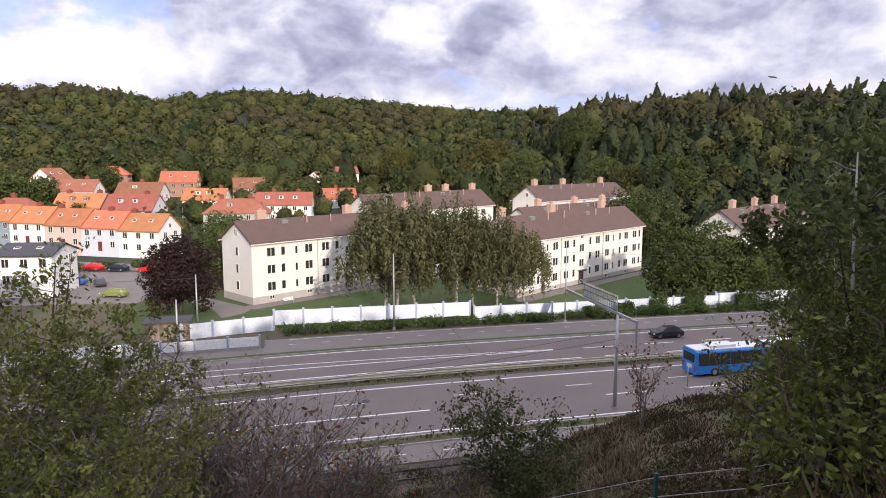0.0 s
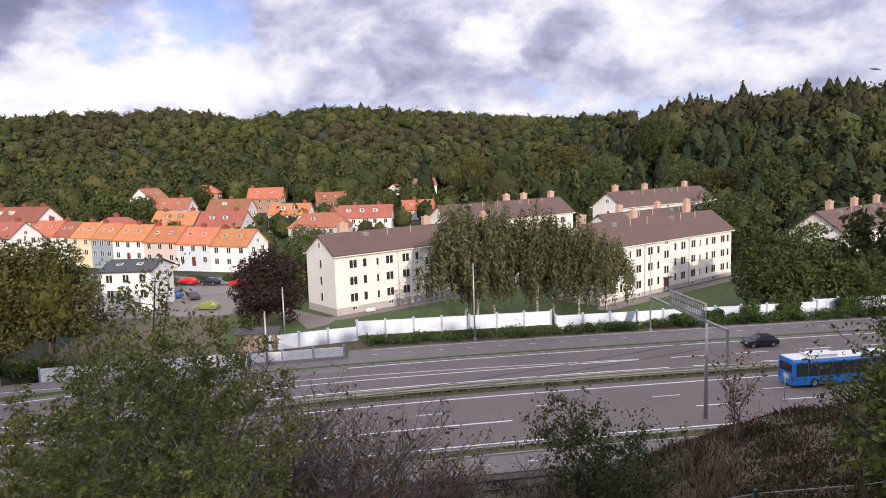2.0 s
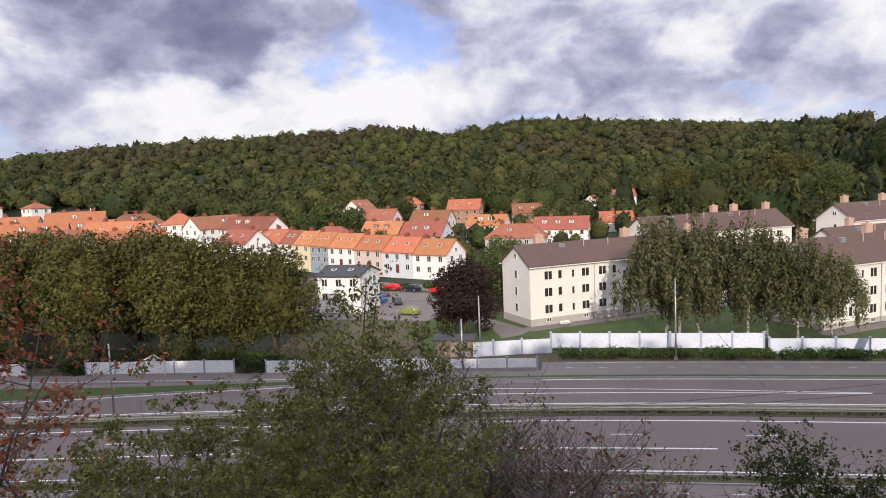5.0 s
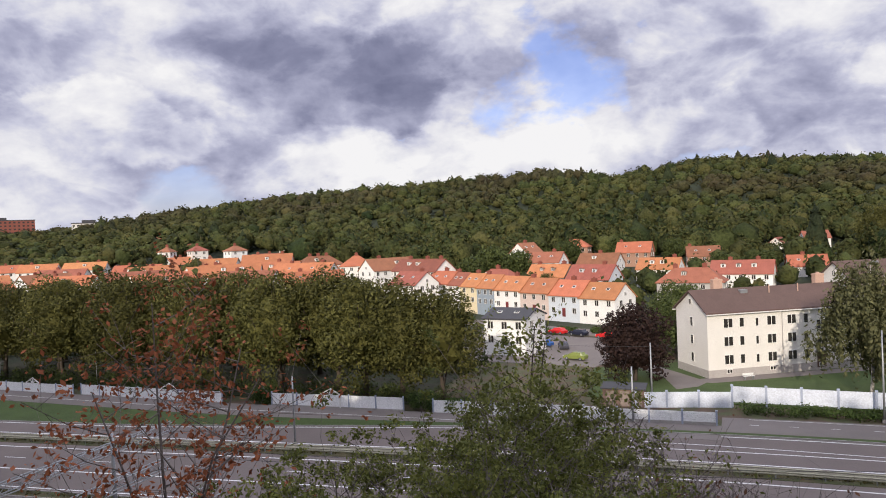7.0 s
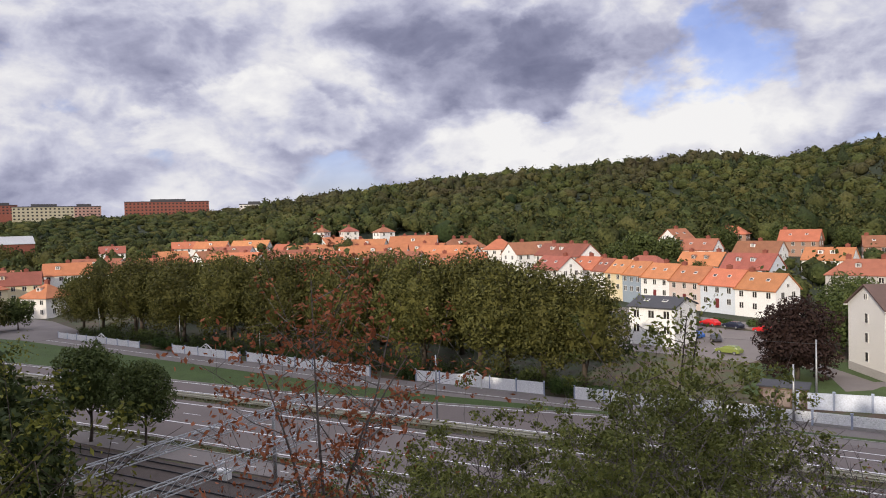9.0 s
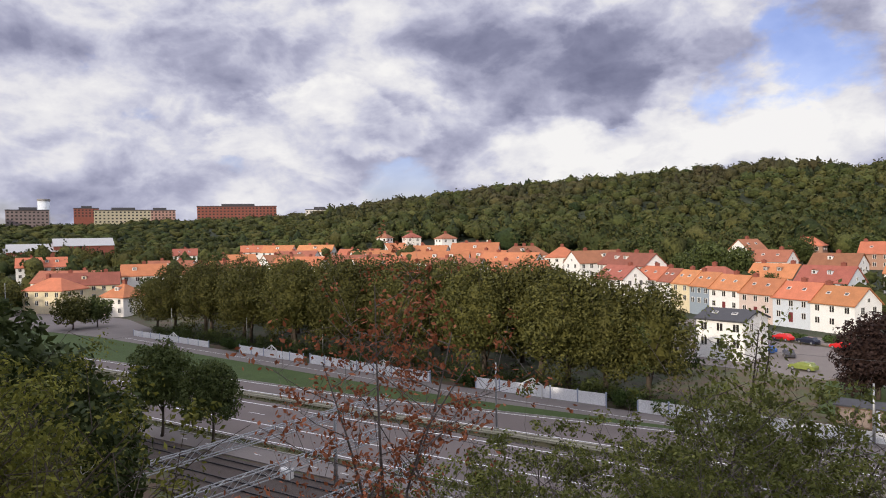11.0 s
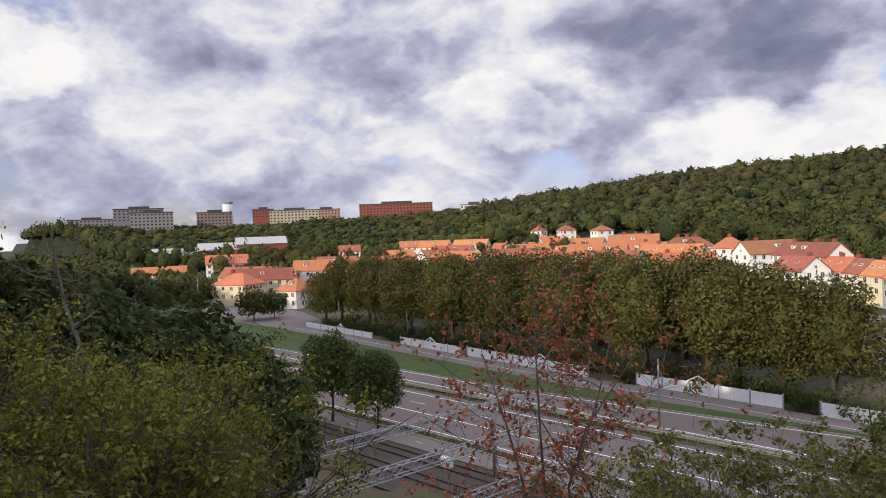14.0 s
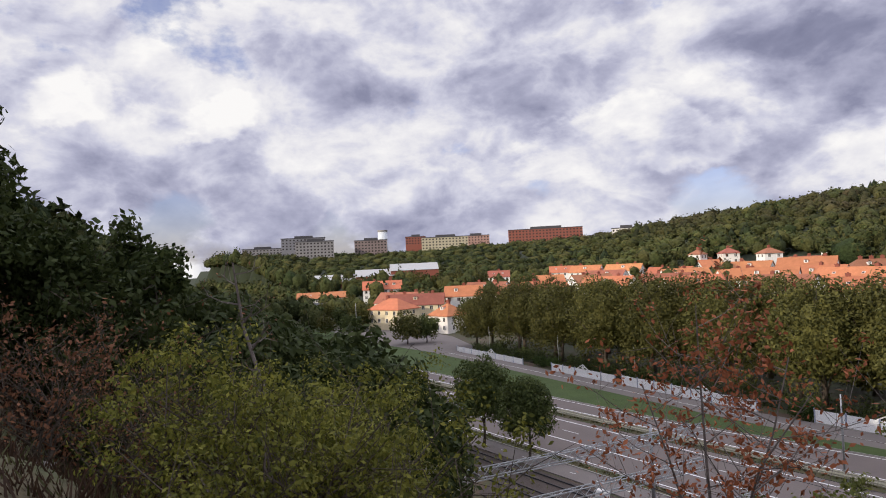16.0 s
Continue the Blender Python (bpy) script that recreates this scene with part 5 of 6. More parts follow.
fence_run([(-103.0 - 4.0 * i, float(fence_y(-103.0 - 4.0 * i)) - 0.6) for i in range(6)], "white panelled fence along the lane", z=-0.4)
fence_run([(-134.0 - 4.0 * i, float(fence_y(-134 - 4.0 * i)) - 0.6) for i in range(9)], "white panelled fence at the street corner", z=-0.6)


def gateway(x, z=0.0):
    """A white pediment frame over a fence panel."""
    g = thing("gate_pediment", pose(x, float(fence_y(x)) - 0.6, z) @ Matrix.Diagonal((0.72, 0.8, 0.8, 1)), "white timber pediment with radiating struts over the fence", "pediment", "gate pediments")
    w = 2.15
    for s in (-1, 1):
        Mesh().box(s * w - 0.1, -0.1, 0, s * w + 0.1, 0.1, 2.45).ob("post", M_PAINT, g)
        Mesh().prism([(s * (w + 0.25), 2.3), (s * (w + 0.25), 2.5), (0, 3.6), (0, 3.4)], -0.09, 0.09, "y").ob("rafter", M_PAINT, g)
        Mesh().prism([(s * 0.05, 2.5), (s * 0.15, 2.5), (s * 1.15, 3.0), (s * 1.05, 3.05)], -0.05, 0.05, "y").ob("strut", M_PAINT, g)
    Mesh().box(-0.07, -0.06, 2.45, 0.07, 0.06, 3.45).ob("strut", M_PAINT, g)
    Mesh().tube([(0, -0.1, 2.55), (0, 0.1, 2.55)], [0.42, 0.42], 12).ob("boss", M_PAINT, g)


gateway(-54.3, -0.1)
gateway(-82.5, -0.2)
gateway(-112.5, -0.4)
gateway(-148.0, -0.6)

# hedge and climbers
rngh = np.random.default_rng(9)
n = 420
hx = rngh.uniform(-1, 112, n)
hb = np.stack([hx, 93.2 + 0.9 * rngh.normal(size=n) * 0.8, 0.35 + 0.3 * rngh.random(n), 0.7 + 0.5 * rngh.random(n), np.full(n, 0.7), 0.45 + 0.35 * rngh.random(n) + 0.5 * (hx > 44) * rngh.random(n)], -1)
v, f = leaf_cards(rngh, hb, 30000, 0.15, 0.5)
tagged(new("hedge", raw_mesh("hedge", v, f, L_HEDGE)), "overgrown green hedge along the foot of the fence", "hedge")
for x, y, w, h in ((56, 95, 2.2, 2.4), (62, 94.6, 2.6, 2.6), (72, 95, 2.5, 2.6), (-66.5, 82.0, 2.2, 2.3), (-41, 84, 2.6, 2.6), (-36, 84.5, 2.4, 2.0), (-130, 80.5, 2.6, 2.2), (-125.5, 80.8, 2.0, 2.2), (-90, 81, 1.6, 2.0), (45, 94.0, 2.0, 1.6), (83, 95, 2.4, 2.8), (50, 94.5, 2.2, 1.8)):
    b = [(w * 0.5 * math.cos(i * 2.1), 0.5 * math.sin(i * 2.1), h * (0.25 + 0.09 * i), w * 0.42, 0.8, h * 0.3) for i in range(7)]
    v, f = leaf_cards(rngh, b, 2200, 0.15, 0.5)
    o = tagged(new("bush", raw_mesh("bush", v, f, L_HEDGE)), "green bush climbing over the fence", "bush", "bushes along the fence")
    o.location = (x, y, 0)

# hedge added behind the limes to keep the background there dark
hx = rngh.uniform(-170, -42, 240)
hb = np.stack([hx, 110 + 2.0 * rngh.normal(size=240), 1.2 + 1.2 * rngh.random(240), np.full(240, 1.9), np.full(240, 1.4), 1.3 + 1.0 * rngh.random(240)], -1)
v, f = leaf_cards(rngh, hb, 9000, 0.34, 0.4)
tagged(new("garden_hedge", raw_mesh("garden_hedge", v, f, L_SHADE)), "tall dark hedge added as a backdrop behind the lime trees", "hedge")
hx = rngh.uniform(-165, -38, 260)
hb = np.stack([hx, fence_y(hx) + 3.2 + 9 * rngh.random(260) ** 2, 0.8 + 0.5 * rngh.random(260), np.full(260, 1.3), np.full(260, 0.9), 0.9 + 0.9 * rngh.random(260)], -1)
v, f = leaf_cards(rngh, hb, 20000, 0.20, 0.4)
tagged(new("garden_hedge", raw_mesh("garden_hedge", v, f, L_DARK)), "dark green garden hedge under the lime trees", "hedge")
for x, y in ((-55.2, 40.2), (-36.6, 42.6)):
    c = thing("relay_cabinet", pose(x, y, 0, 0, 0, 8), "small white relay cabinet beside the tracks", "cabinet", "relay cabinets")
    Mesh().box(-0.6, -0.35, -0.1, 0.6, 0.35, 0.75).ob("body", M_PAINT, c)
    Mesh().prism([(-0.42, 0.75), (0.42, 0.75), (0.3, 0.9), (-0.3, 0.9)], -0.68, 0.68).ob("lid", M_PAINT, c)

# ---- masts and gantries ----
def mast(x, y, h, r=0.11, label="slender grey steel mast beside the road", arm=None, name="mast"):
    m = thing(name, pose(x, y, 0), label, "mast", "masts along the road")
    Mesh().tube([(0, 0, -0.3), (0, 0, h * 0.5), (0, 0, h)], [r, r * 0.85, r * 0.6], 8).ob("pole", M_STEEL, m, smooth=True)
    Mesh().box(-0.2, -0.2, -0.3, 0.2, 0.2, 0.25).ob("base", M_CONC, m)
    if arm:
        Mesh().tube([(0, 0, h - 0.3), arm], [0.04, 0.03], 5).ob("arm", M_STEEL, m)
    return m


mast(-11.7, 94.0, 8.3, 0.14)
mast(-12.9, 85.0, 6.8, 0.16, "pale grey wooden mast beside the fence")
mast(14.3, 92.1, 10.6, 0.13)
mast(39.3, 91.3, 10.9, 0.14)
mast(29.9, 57.2, 9.1, 0.2, "stout grey catenary mast beside the cycle path")
mast(-48.8, 66.0, 8.0, 0.13)
mast(39.8, 60.7, 2.8, 0.07, "short grey post beside the cycle path")
mast(-160, 84, 6.5, 0.06)
mast(-128, 84, 6.5, 0.06)
mast(-104, 85, 6.2, 0.06)
mast(-232, 70, 11.0, 0.12)

sg = thing("sign_gantry", pose(39.5, 91.2, 0), "grey steel sign gantry over the far carriageway", "gantry")
Mesh().box(-0.15, -20.4, 4.55, 0.15, 0.1, 4.85).ob("beam", M_STEEL, sg)
Mesh().tube([(0, -20.3, 0), (0, -20.3, 4.9)], [0.16, 0.14], 8).ob("post", M_STEEL, sg)
fr = Mesh()
for z in (5.0, 5.9, 6.6):
    fr.box(-0.22, -15.5, z, -0.16, -6.0, z + 0.08)
fr.ob("sign_frame", M_DARKSTEEL, sg)
for i in range(20):
    Mesh().box(-0.16, -15.5 + i * 0.5, 4.6, 0.0, -15.42 + i * 0.5, 6.9).ob("rib", M_STEEL, sg)


def truss(a, b, h=0.8, w=0.55, label="galvanised lattice beam of a catenary portal"):
    """A lattice beam between two points."""
    t = thing("catenary_beam", pose(0, 0, 0), label, "catenary beam", "catenary portals")
    A, B = Vector(a), Vector(b)
    d = (B - A).normalized()
    s = d.cross(Vector((0, 0, 1))).normalized() * w / 2
    upv = Vector((0, 0, h / 2))
    cs = [s + upv, -s + upv, s - upv, -s - upv]
    for c in cs:
        Mesh().tube([A + c, B + c], [0.05, 0.05], 5).ob("chord", M_STEEL, t)
    n = int((B - A).length / 0.9)
    br = Mesh()
    for i in range(n):
        p, q = A.lerp(B, i / n), A.lerp(B, (i + 1) / n)
        for c0, c1 in ((0, 2), (1, 3), (0, 1)):
            u, w2 = (c0, c1) if i % 2 else (c1, c0)
            br.tube([p + cs[u], q + cs[w2]], [0.03, 0.03], 4)
    br.ob("bracing", M_STEEL, t)
    return t


for i, (xx, ya, yb, zz) in enumerate(((-47.5, 20.0, 47.5, 7.2), (-41.0, 18.0, 40.5, 6.6), (-34.0, 17.0, 38.0, 6.2))):
    truss((xx, ya, zz), (xx - 1.2, yb, zz))
mast(-49.2, 41.3, 8.2, 0.2, "stout grey catenary mast beside the tracks")
mast(-46.6, 21, 7.6, 0.2, "stout grey catenary mast beside the tracks")
for a, b, sag in (((39.3, 91.3, 10.2), (150, 80, 8.5), 1.0), ((-11.7, 94, 7.8), (-60, 92, 9.5), 0.6), ((-49.2, 41.3, 7.4), (29.9, 57.2, 7.6), 1.1), ((-49.2, 41.3, 6.6), (29.9, 57.2, 6.8), 0.8), ((14.3, 92.1, 9.8), (21.5, 78, 0.4), 0.1)):
    A, B = Vector(a), Vector(b)
    pts = [A.lerp(B, i / 16) - Vector((0, 0, sag * 4 * (i / 16) * (1 - i / 16))) for i in range(17)]
    tagged(Mesh().tube(pts, [0.018] * 17, 4).ob("cable", M_DARKSTEEL), "thin dark overhead cable", "cable", "overhead cables")

# ---- yard, lawn, car park, small buildings ----
def sheet(name, mat, pts, z, label, category):
    v = [(x, y, z) for x, y in pts] + [(x, y, z - 0.3) for x, y in pts]
    n = len(pts)
    f = [tuple(range(n))] + [(i, n + i, n + (i + 1) % n, (i + 1) % n) for i in range(n)]
    return tagged(Mesh().add(v, f).ob(name, mat), label, category, kind="structure")


sheet("lawn", M_LAWN, [(-21, 97), (120, 97.5), (120, 150), (30, 150), (-6, 128), (-24, 118)], 0.02, "mown green lawn round the flats", "lawn")
sheet("path", M_ASPHALT_OLD, [(-6.5, 109.5), (-4.6, 109.3), (36, 135.4), (35, 137), (-8, 111)], 0.05, "narrow asphalt path along the flats", "path")
sheet("path", M_ASPHALT_OLD, [(37, 106.2), (38.6, 105.4), (78, 131), (77, 133), (37, 108)], 0.05, "narrow asphalt path along the flats", "path")
sheet("path", M_ASPHALT_OLD, [(-9.5, 104), (-6.6, 106.5), (-5.4, 110), (-14, 121), (-20, 128), (-22, 126), (-12, 112)], 0.045, "asphalt path beside the gable", "path")
sheet("car_park", M_ASPHALT_OLD, [(-66, 122), (-24, 118), (-18, 140), (-22, 148), (-60, 160)], 0.06, "worn asphalt car park with marked bays", "car park")
sheet("street", M_ASPHALT_OLD, [(-16, 147), (-14, 152.5), (-64, 176), (-110, 198), (-112, 191), (-62, 166)], 0.3, "asphalt street in front of the terrace", "street")
sheet("forecourt", M_ASPHALT_OLD, [(-165, 72), (-165, 84), (-200, 92), (-262, 92), (-262, 66), (-200, 66)], 0.05, "wide asphalt street corner by the yellow house", "street")
sheet("park_ground", M_SHADED_SOIL, [(-170, 80), (-44, 87), (-44, 118), (-120, 125), (-175, 112)], 0.03, "shaded lawn and earth under the lime trees", "grass")

sh = thing("shed", pose(-15.3, 93.9, 0, 0, 0, 2), "weathered brown shed with a dark roof beside the fence", "shed")
Mesh().box(-2.7, -1.3, -0.2, 2.7, 1.3, 2.3).ob("wall", tint("weathered_boards", (0.17, 0.115, 0.09)), sh)
Mesh().prism([(-1.6, 2.25), (1.6, 2.45), (1.6, 2.62), (-1.6, 2.42)], -2.95, 2.95).ob("roof", M_ROOF_DARK, sh)
for q in (-1.6, 0.2, 1.8):
    Mesh().box(q - 0.6, -1.36, 0, q + 0.6, -1.3, 2.0).ob("door", WALLS["n"], sh)
be = thing("bench", pose(0.2, 113.0, 0.1, 0, 0, 33), "pale wooden bench by the wall", "bench")
Mesh().box(-0.9, -0.25, 0.42, 0.9, 0.2, 0.48).ob("seat", M_PAINT, be)
Mesh().box(-0.9, 0.18, 0.55, 0.9, 0.23, 0.85).ob("backrest", M_PAINT, be)
for q in (-0.7, 0.7):
    Mesh().box(q - 0.04, -0.22, -0.1, q + 0.04, 0.22, 0.42).ob("leg", M_STEEL, be)


def car(x, y, z, turn, col, label, van=False):
    c = thing("car", pose(x, y, z, 0, 0, turn), label, "car", "cars")
    mt = bpy.data.materials.get("car_" + label.split()[0]) or material("car_" + label.split()[0], col, 0.25, 0.04, 1.0, 5.0, 0.0, spec=0.6)
    h = 1.75 if van else 1.46
    side = [(-2.15, 0.3), (-2.2, 0.75), (-2.05, 0.98), (-1.75, h * 0.72), (-1.45, h - 0.05), (-0.3, h), (0.35, h - 0.04), (1.15, 1.0), (1.95, 0.86), (2.18, 0.6), (2.15, 0.3)]
    b = Mesh()
    V = []
    for yy, k in ((-0.86, 0.0), (-0.70, 1.0), (0.70, 1.0), (0.86, 0.0)):
        V.append([(px * (1 if k else 0.985), yy if q < 0.9 or k else yy, q if k or q < 0.95 else 0.95) for px, q in side])
    n = len(side)
    b.v = [p for r in V for p in r]
    b.f = [(r * n + i, r * n + (i + 1) % n, (r + 1) * n + (i + 1) % n, (r + 1) * n + i) for r in range(3) for i in range(n)] + [tuple(range(n)), tuple(range(3 * n, 4 * n))[::-1]]
    body = b.ob("body", mt, c)
    for s in (-1, 1):
        Mesh().add([(-1.62, s * 0.815, 1.0), (0.95, s * 0.815, 1.0), (0.3, s * 0.735, h - 0.14), (-1.38, s * 0.735, h - 0.14)], [(0, 1, 2, 3)]).ob("side_window", M_GLASS, body)
        for px in (-1.35, 1.35):
            w = Mesh().tube([(px, s * 0.88, 0.31), (px, s * 0.68, 0.31)], [0.31, 0.31], 14).ob("wheel", M_DARKSTEEL, c)
            Mesh().tube([(px, s * 0.89, 0.31), (px, s * 0.86, 0.31)], [0.19, 0.19], 10).ob("rim", M_STEEL, w)
    Mesh().add([(1.12, -0.68, 1.02), (1.12, 0.68, 1.02), (0.42, 0.6, h - 0.08), (0.42, -0.6, h - 0.08)], [(0, 1, 2, 3)]).ob("windscreen", M_GLASS, body).location = (0.03, 0, 0.02)
    for s in (-1, 1):
        Mesh().box(2.1, s * 0.62 - 0.16, 0.62, 2.19, s * 0.62 + 0.16, 0.76).ob("headlight", M_PAINT, body)
    return c


car(-39.5, 154.5, 0.25, 155, (0.55, 0.02, 0.02), "red small hatchback parked at the street")
car(-34.3, 152.5, 0.25, 155, (0.015, 0.018, 0.035), "navy estate car parked at the street")
car(-27.6, 149.0, 0.25, 155, (0.50, 0.02, 0.02), "red estate car parked at the street")
car(-38.6, 138.2, 0.07, 160, (0.03, 0.10, 0.32), "blue hatchback parked in the car park")
car(-33.8, 136.0, 0.07, 110, (0.05, 0.05, 0.06), "dark grey car parked in the car park")
car(-28.7, 124.2, 0.07, 165, (0.20, 0.24, 0.06), "lime-green small car parked in the car park")
car(49.0, 80.2, 0.0, 180, (0.02, 0.02, 0.028), "black estate car on the far carriageway")
for x, y in ((-44, 157), (-49, 159), (-23, 147), (-208, 86), (-214, 84)):
    v, f = leaf_cards(rngh, [(0, 0, 0.8, 1.4, 1.0, 0.9), (1.2, 0.4, 0.6, 1.0, 0.9, 0.7)], 700, 0.16, 0.5)
    o = tagged(new("shrub", raw_mesh("shrub", v, f, L_HEDGE)), "trimmed green shrub in front of the houses", "shrub", "garden shrubs")
    o.location = (x, y, 0.2)
for x, y, h in ((-38, 158.5, 1.0), (-54.5, 167, 3.2), (-29.5, 155, 1.5), (-70, 175, 1.6)):
    v, f = leaf_cards(rngh, [(i * 1.3 - 2, 0, h * 0.5, 1.2, 1.0, h * 0.55) for i in range(4)], 1500, 0.18, 0.4)
    o = tagged(new("shrub", raw_mesh("shrub", v, f, L_HEDGE)), "green garden hedge in front of the terrace", "shrub", "garden shrubs")
    o.location = (x, y, 0.3)
    o.rotation_euler = (0, 0, radians(-27))

# ---- the articulated bus ----
bus = thing("articulated_bus", pose(42.8, 65.2, 0, 0, 0, 0.5), "blue articulated city bus with a white roof", "bus")
M_BLUE = material("bus_blue", (0.02, 0.20, 0.62), 0.3, 0.04, 1.0, 5.0, 0.0, spec=0.6)
M_TURQ = material("bus_turquoise", (0.03, 0.42, 0.52), 0.3, 0.04, 1.0, 5.0, 0.0, spec=0.6)
M_RUBBER = material("black_rubber", (0.02, 0.02, 0.02), 0.8)
for nm, a, b_, mt in (("rear_body", 0.0, 8.4, M_BLUE), ("front_body", 9.5, 18.0, M_BLUE)):
    bd = Mesh().prism([(-1.27, 0.32), (1.27, 0.32), (1.27, 2.75), (1.1, 2.95), (-1.1, 2.95), (-1.27, 2.75)], a, b_).ob(nm, mt, bus)
    Mesh().box(a + 0.1, -1.12, 2.95, b_ - 0.1, 1.12, 3.02).ob("roof", M_PAINT, bd, "white roof")
    Mesh().box(a + 2.0, -0.8, 3.02, a + 5.2, 0.8, 3.3).ob("roof_unit", M_PAINT, bd)
    x = a + 0.35
    while x < b_ - 1.2:
        Mesh().box(x, -1.285, 1.25, x + 1.25, -1.265, 2.6).ob("side_window", M_GLASS, bd)
        Mesh().box(x, 1.265, 1.25, x + 1.25, 1.285, 2.6).ob("side_window", M_GLASS, bd)
        x += 1.32
Mesh().box(8.4, -1.2, 0.4, 9.5, 1.2, 2.9).ob("bellows", material("grey_bellows", (0.16, 0.16, 0.17), 0.9, 0.2, 2.0, 30.0, 0.3), bus, "grey folding bellows")
Mesh().box(16.4, -1.284, 0.34, 17.98, -1.262, 1.2).ob("side_panel", M_TURQ, bus, "turquoise side panel")
Mesh().box(18.0, -1.1, 1.1, 18.03, 1.1, 2.7).ob("windscreen", M_GLASS, bus)
Mesh().box(-0.03, -1.0, 1.6, 0.0, 1.0, 2.5).ob("rear_window", M_GLASS, bus)
for s in (-1, 1):
    Mesh().box(-0.04, s * 1.1 - 0.09, 0.7, 0.0, s * 1.1 + 0.09, 1.3).ob("tail_light", material("red_lens", (0.35, 0.02, 0.02), 0.3), bus)
Mesh().box(-0.03, -0.55, 0.85, 0.0, 0.35, 1.3).ob("rear_panel", WALLS["y"], bus, "orange-yellow rear panel")
Mesh().box(11.9, -1.295, 0.4, 13.1, -1.27, 2.6).ob("door", material("orange_door", (0.45, 0.09, 0.03), 0.5), bus, "orange-framed double door")
for px in (2.4, 6.9, 11.0, 15.3):
    for s in (-1, 1):
        w = Mesh().tube([(px, s * 1.29, 0.48), (px, s * 1.0, 0.48)], [0.48, 0.48], 16).ob("wheel", M_RUBBER, bus)
        Mesh().tube([(px, s * 1.3, 0.48), (px, s * 1.27, 0.48)], [0.28, 0.28], 12).ob("rim", M_STEEL, w)

# ---- plants close to the camera ----
def branchy(seed, height, width, stems=3, n2=9, n3=5, r0=0.07, up=0.6, from_z=0.15):
    """Stems, branches and twigs with the points along the twigs, where leaves sit."""
    rng = np.random.default_rng(seed)
    me, tips = Mesh(), []
    for s in range(stems):
        a = 6.283 * s / stems + rng.random()
        out = (0.0 if stems == 1 else 0.30) * width * (0.6 + 0.6 * rng.random())
        h = height * (0.72 + 0.28 * rng.random()) if s else height
        pts = [Vector((out * math.cos(a) * (i / 5) ** 1.2 + 0.05 * width * rng.normal() * (i > 0), out * math.sin(a) * (i / 5) ** 1.2 + 0.05 * width * rng.normal() * (i > 0), h * i / 5 - (0.3 if i == 0 else 0))) for i in range(6)]
        me.tube(pts, [r0 * (1 - 0.17 * i) + 0.004 for i in range(6)], 6)
        for k in range(n2):
            t = from_z + (0.97 - from_z) * (k + rng.random()) / n2
            i = min(4, int(t * 5))
            p = pts[i].lerp(pts[i + 1], t * 5 - i)
            b = rng.random() * 6.283
            reach = width * 0.5 * (0.55 + 0.55 * rng.random()) * (1.0 - 0.55 * t if stems == 1 else 0.85)
            e = p + Vector((reach * math.cos(b), reach * math.sin(b), reach * (up + 0.4 * rng.normal() * 0.6)))
            mid = p.lerp(e, 0.5) + Vector((0, 0, -0.06 * reach))
            r = r0 * (0.42 - 0.25 * t) + 0.004
            me.tube([p, mid, e], [r, r * 0.7, r * 0.35], 4)
            tips.append(e)
            for _ in range(n3):
                u = 0.3 + 0.7 * rng.random()
                q = (p.lerp(mid, u * 2) if u < 0.5 else mid.lerp(e, u * 2 - 1))
                d = Vector(rng.normal(size=3)) * 0.30 * reach + Vector((0, 0, 0.14 * reach))
                me.tube([q, q + d * 0.5, q + d], [r * 0.4, r * 0.28, r * 0.12], 3)
                tips += [q + d, q + d * 0.6]
    return me, np.array([t[:] for t in tips])


def near_plant(name, seed, x, y, height, width, leaves, leaf, lmat, label, category, bark=None, stems=3, n2=9, n3=5, r0=0.06, spread=0.24, up=0.6, from_z=0.15, group="", droop=0.3, lo=0.0, clump=1.0):
    rng = np.random.default_rng(seed + 500)
    height, leaf = height * 0.82, leaf * 0.74
    me, tips = branchy(seed, height, width, stems, n2, n3, r0, up, from_z)
    t = thing(name, pose(x, y, gz(x, y), 0, 0, seed * 37.0), label, category, group)
    me.ob("trunk", bark or M_BARK, t)
    if leaves:
        keep = tips[tips[:, 2] > lo * height]
        keep = keep[rng.random(len(keep)) < clump]
        big = spread * (0.7 + 0.6 * rng.random((len(keep), 1)))
        b = np.concatenate([keep, big * np.array([[1.0, 1.0, 0.7 if clump < 1 else 1.0]])], 1)
        v, f = leaf_cards(rng, b, leaves, leaf, 0.95, droop)
        hang("leaves", raw_mesh("leaves", v, f, lmat), t)
    return t


def at(az, r):
    return -r * math.sin(radians(az)), r * math.cos(radians(az))


# the thicket below: rowans and ash
G1 = "rowans on the slope"
